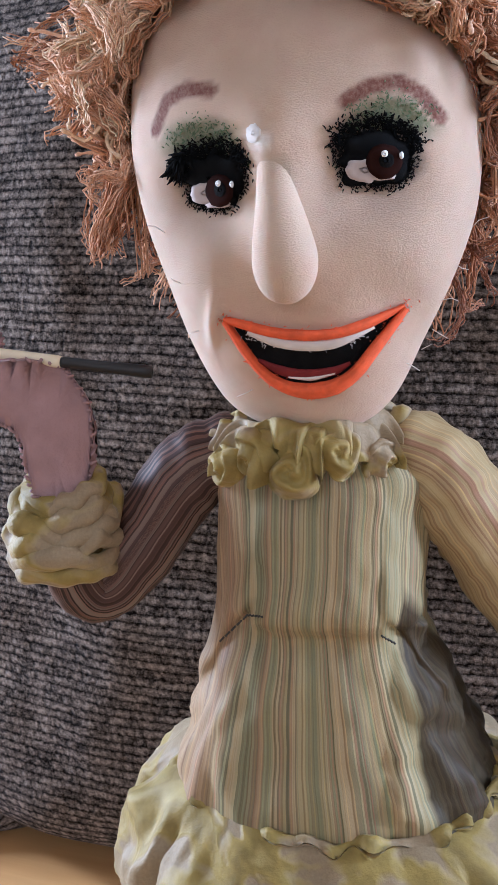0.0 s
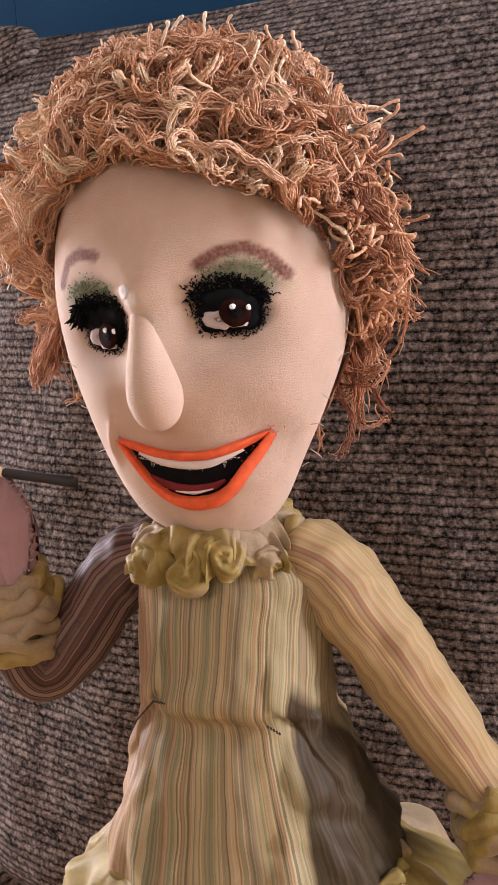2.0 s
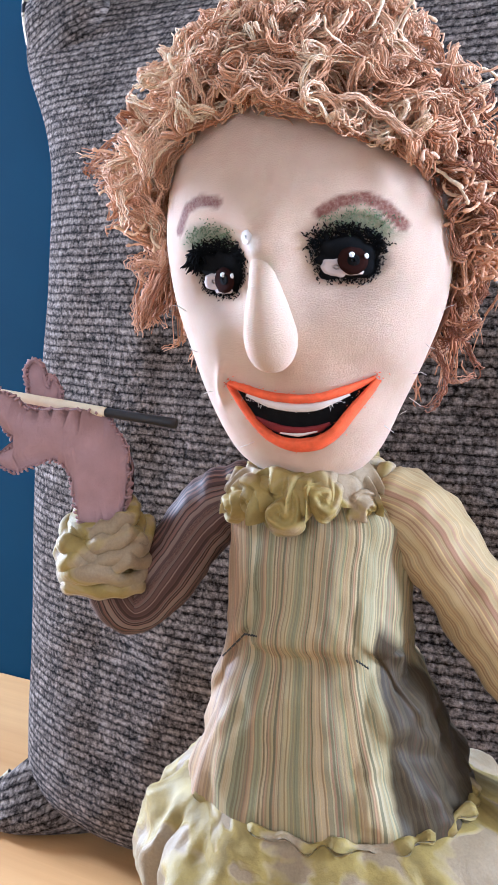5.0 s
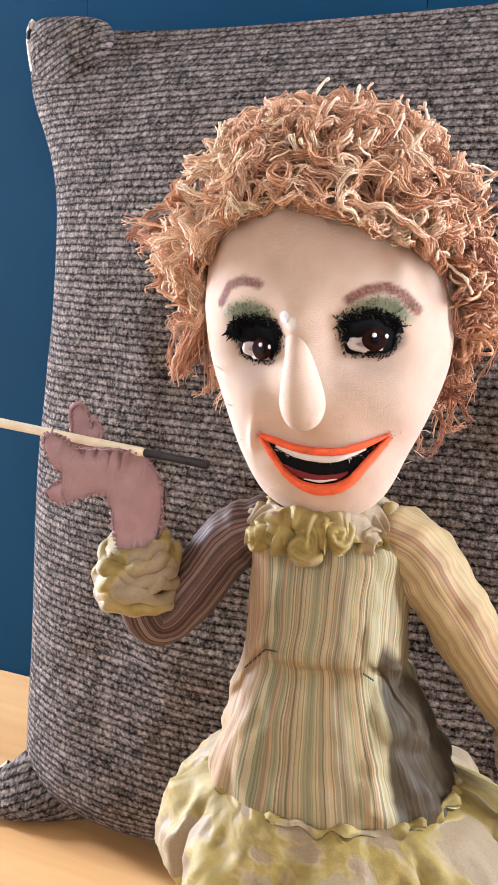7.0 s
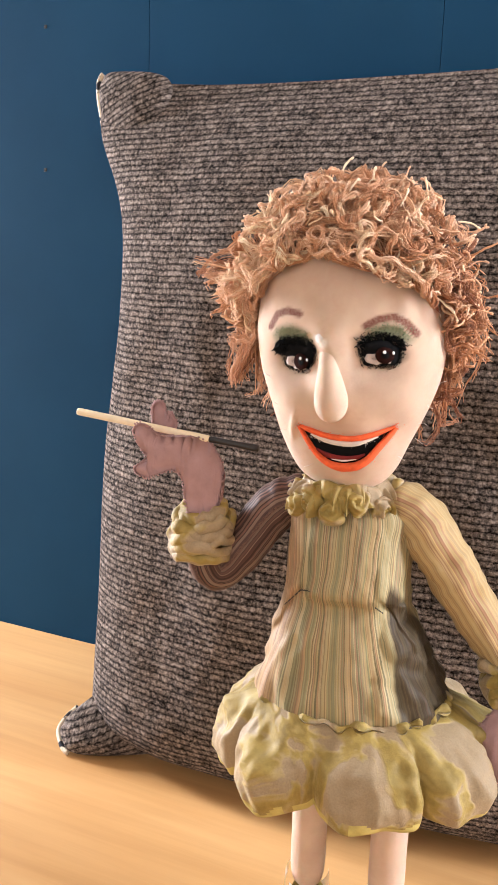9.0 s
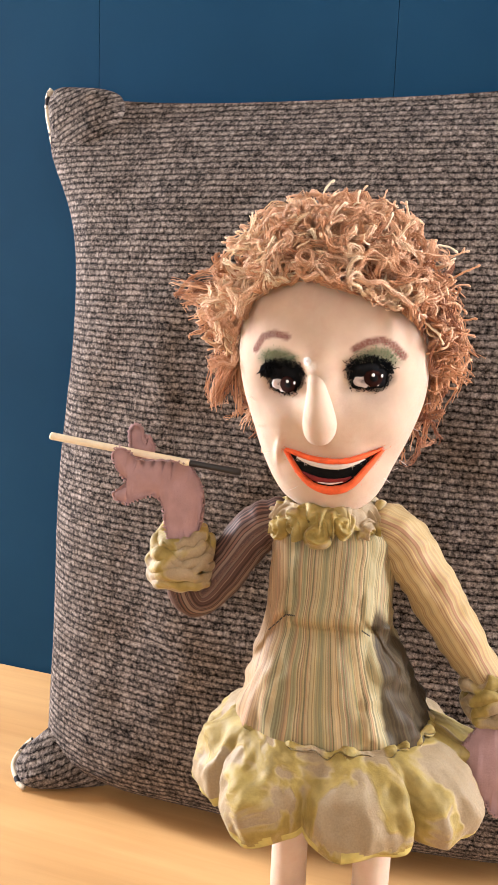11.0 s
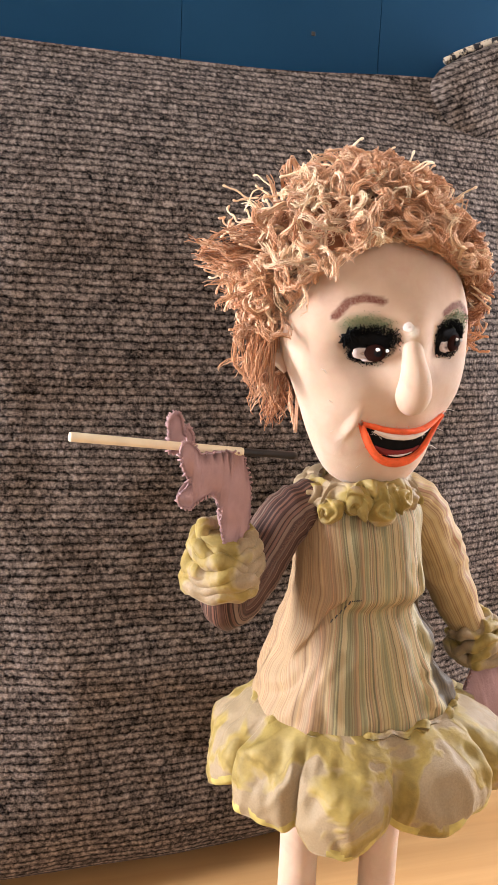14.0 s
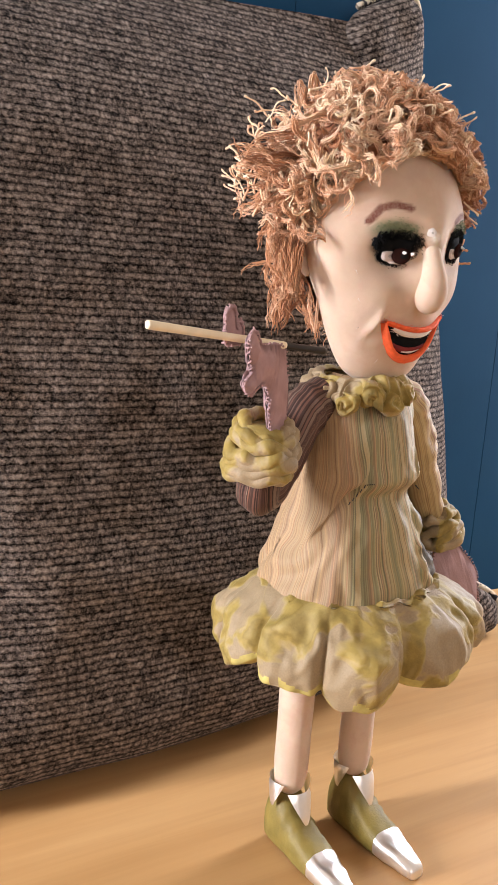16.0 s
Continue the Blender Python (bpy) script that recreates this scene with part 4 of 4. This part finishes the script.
def ruffle(centre, r0, flare, top, fall, waves, amp, seed, tilt, mat=VELVET):
    """A gathered ribbon round the neck: folded in and out along its free edge, with a rolled rim."""
    rows, cols = 12, 330
    for side in (0, 1):
        verts = []
        for i in range(rows):
            w = i / (rows - 1)
            for j in range(cols):
                a = 2 * math.pi * j / cols
                n1 = noise.noise(Vector((math.cos(a) * 1.9, math.sin(a) * 1.9, seed)))
                n2 = noise.noise(Vector((math.cos(a) * 5, math.sin(a) * 5, seed + 3)))
                ph = waves * a + 2.6 * n1
                out = flare * (w ** 0.8) + amp * (w ** 1.3) * (math.sin(ph) + 0.45 * math.sin(2 * ph + 1 + seed)) + 0.004 * n2 * w
                swing = 0.55 * amp / max(r0[0], 0.01) * math.cos(ph) * w
                z = top - fall * w + 0.35 * amp * w * math.cos(ph + 0.8) + 0.003 * n1 + 0.0035 * math.sin(math.pi * w)
                t = (0.0010 if side else -0.0010) * (1 if 0 < i < rows - 1 else 0)
                x, y = (r0[0] + out + t) * math.cos(a + swing), (r0[1] + out + t) * math.sin(a + swing)
                verts.append((centre[0] + x, centre[1] + y, centre[2] + z + t + tilt * x))
        add(verts, [f[::-1] for f in grid_faces(rows, cols, True)] if side else grid_faces(rows, cols, True), mat)


def rosette(c, out, size, seed):
    """A puffed knot of cloth with a spiral fold on its face."""
    q = Vector(out).normalized().to_track_quat("Z", "Y").to_matrix()
    rows, cols, verts = 22, 44, []
    for i in range(rows):
        rho = i / (rows - 1) * 1.25
        for j in range(cols):
            a = 2 * math.pi * j / cols
            n = noise.noise(Vector((math.cos(a) * 1.4, math.sin(a) * 1.4, seed)))
            edge = size * (1 + 0.28 * n + 0.10 * math.sin(3 * a + seed))
            if rho < 1:
                r = edge * rho
                h = size * 0.62 * (1 - rho ** 3) + size * 0.20 * math.sin(2.1 * math.pi * rho * 1.5 - a + 2 * n) * rho ** 0.5
            else:
                r = edge * (1 - 0.6 * (rho - 1))
                h = -size * 1.6 * (rho - 1)
            verts.append(Vector(c) + q @ Vector((r * math.cos(a), r * math.sin(a), h)))
    add(verts, grid_faces(rows, cols, True), VELVET)


def build_collar():
    ruffle((-0.007, -0.004, 0.3050), (0.0215, 0.0225), 0.0085, 0.0085, 0.013, 9, 0.0040, 3.0, 0.08)
    ruffle((-0.007, -0.004, 0.3050), (0.0205, 0.0215), 0.0070, 0.0105, 0.008, 11, 0.0036, 8.0, 0.08)
    rnd = random.Random(5)
    for k in range(13):
        a = -math.pi / 2 + (k - 6) * 0.485 + rnd.uniform(-0.08, 0.08)
        x, y = 0.0285 * math.cos(a), 0.0285 * math.sin(a)
        up = 0.0005 + (0.0035 if k % 2 else -0.0015) + 0.08 * x
        rosette((-0.007 + x, -0.004 + y, 0.3035 + up), (math.cos(a), math.sin(a), rnd.uniform(-0.3, 0.4)), rnd.uniform(0.0070, 0.0092), k * 1.7)


def sleeve(pts, seed, mat):
    path = smooth_path(pts, 60)
    cols, verts, uvs, run = 48, [], [], 0.0
    vec = [Vector(p[:3]) for p in path]
    vs, _, _ = tube(vec, [p[3] for p in path], cols, cap=False)
    for i in range(60):
        if i:
            run += (vec[i] - vec[i - 1]).length
        for j in range(cols):
            q = vs[i * cols + j]
            d = (q - vec[i])
            k = 0.08 * fbm(q, 75, seed) - 0.13 * abs(fbm(q, 48, seed + 2)) + 0.03 + 0.03 * math.sin(run * 520 + 4 * noise.noise(q * 60)) * bell((run - 0.055) / 0.02) * (seed > 4)
            k += 0.055 * math.sin(run * 620 + j * 0.4 + 3 * noise.noise(q * 50)) * bell((run - 0.012) / 0.018)
            verts.append(vec[i] + d * (1 + k))
            uvs.append((j / cols * 0.075 + seed, run))
    add(verts, grid_faces(60, cols, True), mat, uvs)


def cuff(c, axis, radius, rings, seed):
    """Stacked rolls of gathered cloth round a wrist."""
    axis = Vector(axis).normalized()
    q = axis.to_track_quat("Z", "Y").to_matrix()
    rnd = random.Random(seed)
    core = [Vector(c) + q @ Vector((0, 0, off)) for off, _, _ in rings]
    vs, fs, us = tube(core, [radius + 0.0025] * len(core), 40)
    add(vs, fs, VELVET)
    for off, rad, rr in rings:
        rows, cols, verts = 12, 110, []
        ph = rnd.uniform(0, 9)
        tx, ty = rnd.uniform(-0.22, 0.22), rnd.uniform(-0.22, 0.22)
        for i in range(rows):
            b = 2 * math.pi * i / rows
            for j in range(cols):
                a = 2 * math.pi * j / cols
                n1 = noise.noise(Vector((math.cos(a) * 1.6, math.sin(a) * 1.6, ph)))
                n2 = noise.noise(Vector((math.cos(a) * 2.2, math.sin(a) * 2.2, ph + 3)))
                r = rr * (1 + 0.30 * n1 + 0.10 * n2)
                k = radius + rad + 0.002 * n2 + r * math.cos(b)
                p = Vector((k * math.cos(a), k * math.sin(a), off + 0.0055 * n1 + tx * k * math.cos(a) + ty * k * math.sin(a) + r * math.sin(b)))
                verts.append(Vector(c) + q @ p)
        add(verts, grid_faces(rows, cols, True) + [((rows - 1) * cols + j, (rows - 1) * cols + (j + 1) % cols, (j + 1) % cols, j) for j in range(cols)], VELVET)


def flat_hand(outline, y0, thick, bend, seed):
    """A stuffed felt hand cut from an outline in x, z."""
    pts = smooth_path(outline + [outline[0]], 90)[:-1]
    bm = bmesh.new()
    loop = [bm.verts.new((p[0], 0, p[1])) for p in pts]
    bm.faces.new(loop)
    bmesh.ops.triangulate(bm, faces=bm.faces[:])
    for _ in range(2):
        bmesh.ops.subdivide_edges(bm, edges=[e for e in bm.edges if e.calc_length() > 0.003], cuts=1, use_grid_fill=False)
        bmesh.ops.triangulate(bm, faces=bm.faces[:])
    poly = np.array([(p[0], p[1]) for p in pts])
    verts = []
    bm.verts.index_update()
    for side in (-1, 1):
        for v in bm.verts:
            d = float(np.min(np.hypot(poly[:, 0] - v.co.x, poly[:, 1] - v.co.z)))
            k = thick * min(1.0, (d / 0.006)) ** 0.5 + 0.0006
            k += 0.0006 * fbm((v.co.x, side, v.co.z), 160, seed)
            verts.append((v.co.x, y0 + bend(v.co.x, v.co.z) + side * k, v.co.z))
    n = len(bm.verts)
    faces = []
    for f in bm.faces:
        ids = [v.index for v in f.verts]
        faces.append(tuple(ids))
        faces.append(tuple(i + n for i in reversed(ids)))
    rim = [e for e in bm.edges if e.is_boundary]
    for e in rim:
        a, b = e.verts[0].index, e.verts[1].index
        faces.append((a, b, b + n, a + n))
    add(verts, faces, MAUVE)
    # frayed whip stitches along the edge
    rnd = random.Random(int(seed * 10))
    for i in range(len(pts)):
        p = pts[i]
        y = y0 + bend(p[0], p[1])
        q = Vector((p[0], y - 0.0016, p[1]))
        d = Vector((rnd.uniform(-1, 1), 0.6, rnd.uniform(-1, 1))) * 0.0022
        vs, fs, us = tube([q - d * 0.5, q + Vector((0, -0.0006, 0)), q + d * 0.7], [0.0005, 0.0006, 0.0004], 5)
        add(vs, fs, MAUVE)
    bm.free()


def build_arms():
    sleeve([(-0.026, 0.0, 0.302, 0.0125), (-0.046, -0.003, 0.294, 0.0140), (-0.0615, -0.006, 0.273, 0.0138), (-0.073, -0.009, 0.257, 0.0132), (-0.081, -0.0125, 0.2525, 0.0128), (-0.0855, -0.017, 0.259, 0.0120), (-0.087, -0.0205, 0.272, 0.0115)], 1.3, MAUVESILK)
    cuff((-0.0876, -0.0205, 0.2775), (0.05, -0.12, 1), 0.0110, ((-0.0125, 0.0040, 0.0042), (-0.0080, 0.0055, 0.0042), (-0.0035, 0.0052, 0.0040), (0.0008, 0.0050, 0.0040), (0.0050, 0.0040, 0.0040), (0.0095, 0.0028, 0.0038), (0.0140, 0.0005, 0.0034)), 3)
    # the palm leans forward towards the fingers; outline as distance from the wrist and height, in millimetres
    palm = [(9.3, 299.7), (9.6, 310), (8.7, 319.5), (4.7, 327.5), (1.5, 332.2), (-8.1, 334.6), (-25.6, 335.2), (-28, 336.4), (-32.6, 340.8), (-37.2, 342.2), (-40.2, 338.7), (-39.0, 332.9), (-34.9, 325.3),
            (-32, 322.4), (-35, 320.1), (-40.2, 317.2), (-38.8, 313.2), (-33.2, 310.8), (-28, 312.5), (-19.8, 314.9), (-15.1, 313.1), (-12.8, 307.9), (-11.6, 300.9), (-9.8, 293), (-6, 288), (6, 288)]
    flat_hand([(-0.084 + 0.000887 * a, b / 1000) for a, b in palm], -0.0265, 0.0054, lambda x, z: 0.52 * (x + 0.084) + 0.002 * math.sin((z - 0.29) * 60), 2.0)
    thumb = [(-27.9, 333.5), (-28.2, 342.8), (-28.5, 348.6), (-25.0, 351.8), (-21.5, 350.4), (-19.8, 345.1), (-18.8, 341.5), (-16.9, 345.7), (-13.4, 339.3), (-16.0, 333.5)]
    flat_hand([(-0.0935 + 0.000887 * a, b / 1000) for a, b in thumb], -0.0205, 0.0022, lambda x, z: 0.25 * (x + 0.11), 4.0)
    sleeve([(0.012, -0.001, 0.3040, 0.0110), (0.030, -0.002, 0.2990, 0.0150), (0.0435, 0.000, 0.2825, 0.0152), (0.0580, 0.005, 0.2590, 0.0147), (0.0725, 0.0095, 0.2360, 0.0130), (0.0880, 0.0125, 0.2120, 0.0114)], 5.7, GOLDSILK)
    cuff((0.0915, 0.010, 0.2065), (-0.45, 0.02, 1), 0.0105, ((-0.0105, 0.0030, 0.0040), (-0.0060, 0.0046, 0.0040), (-0.0015, 0.0046, 0.0038), (0.0030, 0.0040, 0.0038), (0.0075, 0.0026, 0.0036), (0.0115, 0.0006, 0.0032)), 8)
    left = [(0.0890, 0.1960), (0.0850, 0.1830), (0.0800, 0.1730), (0.0790, 0.1640), (0.0840, 0.1600), (0.0850, 0.1500), (0.0880, 0.1420), (0.0925, 0.1400), (0.0950, 0.1460), (0.0985, 0.1420), (0.1030, 0.1400), (0.1060, 0.1460),
            (0.1095, 0.1450), (0.1130, 0.1490), (0.1140, 0.1580), (0.1160, 0.1680), (0.1130, 0.1780), (0.1070, 0.1870), (0.1020, 0.1960)]
    left = [(x - 0.10 * (0.196 - z), 0.200 - (0.196 - z) * 0.86) for x, z in left]
    flat_hand(left, 0.0050, 0.0040, lambda x, z: -0.25 * (x - 0.097) - 0.55 * (0.20 - z), 7.0)


def build_skirt():
    """The bubble hem: puffs of burnout velvet gathered at the seam and tucked under."""
    rows, cols, verts = 46, 260, []
    puffs = [0.30, 1.00, 1.75, 2.40, 2.98, 3.55, 4.26, 5.08, 5.72]
    ends = [p - 2 * math.pi for p in puffs[-1:]] + puffs + [p + 2 * math.pi for p in puffs[:1]]
    for i in range(rows):
        v = i / (rows - 1)
        for j in range(cols):
            a = 2 * math.pi * j / cols
            c, s = math.cos(a), math.sin(a)
            n0 = max(n for n in range(len(ends) - 1) if ends[n] <= a)
            d = (a - ends[n0]) / (ends[n0 + 1] - ends[n0])
            puff = max(0.0, abs(math.cos(math.pi * d))) ** 0.34
            seam_z = 0.188 + 0.007 * max(0, c) * v
            drop = 0.039 + 0.008 * puff + 0.011 * bell((a - 4.28) / 0.36) + 0.003 * noise.noise(Vector((c * 6, s * 6, 8.5))) + 0.006 * noise.noise(Vector((c * 2, s * 2, 1.5)))
            if v < 0.72:
                w = v / 0.72
                z = seam_z - drop * w
                swell = math.sin(math.pi * min(1, w * 0.62 + 0.08))
                k = -0.003 * (1 - min(1, w * 14)) + 0.006 * swell + 0.026 * puff * swell * (0.5 + 0.5 * min(1, w * 3)) - 0.002 + 0.004 * w
            else:
                w = (v - 0.72) / 0.28
                z = seam_z - drop - 0.004 * math.sin(math.pi * w) + 0.010 * w
                k = 0.0070 + 0.0125 * puff - 0.046 * w
            k *= 1 + 0.22 * c
            k += 0.0045 * noise.noise(Vector((c * 5.5, s * 5.5, v * 1.3 + 7))) * min(1, v * 3) + 0.0010 * noise.noise(Vector((c * 9, s * 9, v * 3.5 + 3))) * min(1, v * 3)
            f = j / cols * len(SEAM)
            p, q = SEAM[int(f) % len(SEAM)], SEAM[(int(f) + 1) % len(SEAM)]
            g = f - int(f)
            x, y = p[0] * (1 - g) + q[0] * g, p[1] * (1 - g) + q[1] * g
            x, y = x + c * k * 1.05, y + s * k * 0.85
            n = fbm((x, y, z * 0.5), 36, 5.0) * 0.0034 + 0.0012 - 0.0046 * abs(fbm((x, y, z * 0.7), 36, 2.0)) + fbm((x, y, z), 130, 8.0) * 0.0006
            n *= min(1, v * 6)
            verts.append((x + c * n, y + s * n, z + n * 0.5))
    faces = [f[::-1] for f in grid_faces(rows, cols, True)]
    edge = [0.60 + 0.09 * noise.noise(Vector((math.cos(j * 0.0242) * 7, math.sin(j * 0.0242) * 7, 4))) for j in range(cols)]
    rim = [f for n, f in enumerate(faces) if edge[n % cols] + 0.03 < (n // cols) / (rows - 1) < 0.80 and noise.noise(Vector((math.cos(n % cols * 0.0242) * 4, math.sin(n % cols * 0.0242) * 4, 9))) > -0.12]
    chosen = set(rim)
    add(verts, [f for f in faces if f not in chosen], VELVET)
    add(verts, rim, TRIM)
    ring_frill((0.0020, -0.005, 0.187), 0.0560, 0.0440, ((0.0, 0.0, 0.0020, 0.0014),), 6.0, waves=23, tilt=0.05, cols=320, rows=8)


def build_legs():
    for sx, lx, ly, tilt in ((-1, -0.0215, 0.009, -0.020), (1, 0.0300, 0.004, 0.0)):
        path = smooth_path([(lx * 0.9, ly, 0.165, 0.0135), (lx, ly, 0.12, 0.0118), (lx, ly, 0.085, 0.0112), (lx, ly, 0.060, 0.0112), (lx, ly, 0.046, 0.0098), (lx, ly, 0.0405, 0.0060)], 30)
        vs, fs, us = tube([Vector(p[:3]) for p in path], [p[3] for p in path], 28)
        add(vs, fs, SKIN)
        build_shoe(lx, ly, tilt)


def build_shoe(lx, ly, lean):
    """Olive satin boot with a silver toe, silver tongue and collar points."""
    rows, cols = 40, 36
    # sections from heel to toe: distance ahead, half width, height, base
    sec = smooth_path([(-0.0135, 0.0020, 0.010), (-0.0125, 0.0085, 0.030), (-0.006, 0.0115, 0.040), (0.004, 0.0122, 0.040), (0.014, 0.0118, 0.029), (0.026, 0.0120, 0.022), (0.040, 0.0115, 0.0165), (0.053, 0.0088, 0.0125), (0.064, 0.0062, 0.0085), (0.0665, 0.0030, 0.0040)], rows)
    verts, cut = [], 0
    for i, (d, w, h) in enumerate(sec):
        if d < 0.0385:
            cut = i
        for j in range(cols):
            a = 2 * math.pi * j / cols
            c, s = math.cos(a), math.sin(a)
            x = w * math.copysign(abs(c) ** 0.75, c)
            z = h * 0.5 + h * 0.5 * math.copysign(abs(s) ** 0.7, s)
            k = 0.0010 * fbm((x + lx, d, z), 130, 3.0) + 0.0008 * math.sin(d * 900 + x * 90) * bell((d - 0.012) / 0.012)
            verts.append((lx + x * (1 + k * 40) + lean * d, ly - d, max(0.0008, z + k)))
    fs = grid_faces(rows, cols, True)
    n1 = cut * cols
    add(verts, fs[:n1] + [tuple(range(cols))[::-1]], OLIVE)
    add([(lx + (v[0] - lx) * 1.03, v[1], v[2] + 0.0007) for v in verts], fs[n1:] + [tuple(range((rows - 1) * cols, rows * cols))], SILVER)
    # collar points of silver leather, front, side and back
    for ang, wide, up, low in ((-math.pi / 2, 0.75, 0.0445, 0.026), (-math.pi / 2 - 1.5, 0.55, 0.0500, 0.034), (-math.pi / 2 + 1.5, 0.55, 0.0500, 0.034), (math.pi / 2, 0.7, 0.0500, 0.036)):
        vv = []
        for i in range(7):
            f = i / 6
            for j in range(9):
                g = -1 + 2 * j / 8
                a = ang + g * wide * (1 - f * 0.9)
                r = 0.0128 + 0.0022 * f * (1 if ang == -math.pi / 2 else 0.3) + (0.0006 if i in (0, 6) else 0.0012)
                vv.append((lx + r * math.cos(a), ly + r * math.sin(a) * 0.98 - (0.005 * f if ang == -math.pi / 2 else 0), up + (low - up) * f))
        add(vv, grid_faces(7, 9, False), SILVER)


build_head()
build_eyes()
build_mouth()
build_hair()
build_torso()
build_collar()
build_arms()
build_skirt()
build_legs()
DOLL_POSE = pose(-0.055, 0.27, 0.0, 0, 0, 5)
doll = mesh_object("doll", V, F, DOLL_MATS, MI, UV, PAINT)
doll.matrix_world = DOLL_POSE
tagged(doll, "handmade cloth doll in a striped silk dress with ginger yarn hair", "doll")


# ---- the toy cigarette and holder in the felt hand ----
def cigarette():
    root = new("toy_cigarette")
    a, m, b = Vector((-0.1650, -0.0290, 0.3425)), Vector((-0.0822, -0.0262, 0.3334)), Vector((-0.0533, -0.0245, 0.3304))
    vs, fs, us = tube([a, a.lerp(m, 0.01), a.lerp(m, 0.5), a.lerp(m, 0.985), m], [0.0020, 0.0022, 0.0020, 0.0020, 0.0018], 18)
    ob = mesh_object("stick", vs, fs, [CREAM])
    ob.parent = root
    vs, fs, us = tube([m, m.lerp(b, 0.03), m.lerp(b, 0.6), m.lerp(b, 0.92), b], [0.0016, 0.0018, 0.0018, 0.0021, 0.0019], 18)
    ob = mesh_object("holder", vs, fs, [DARKHOLD])
    ob.parent = root
    root.matrix_world = DOLL_POSE
    return tagged(root, "cream toy cigarette with a black holder held in the felt hand", "cigarette")


cigarette()
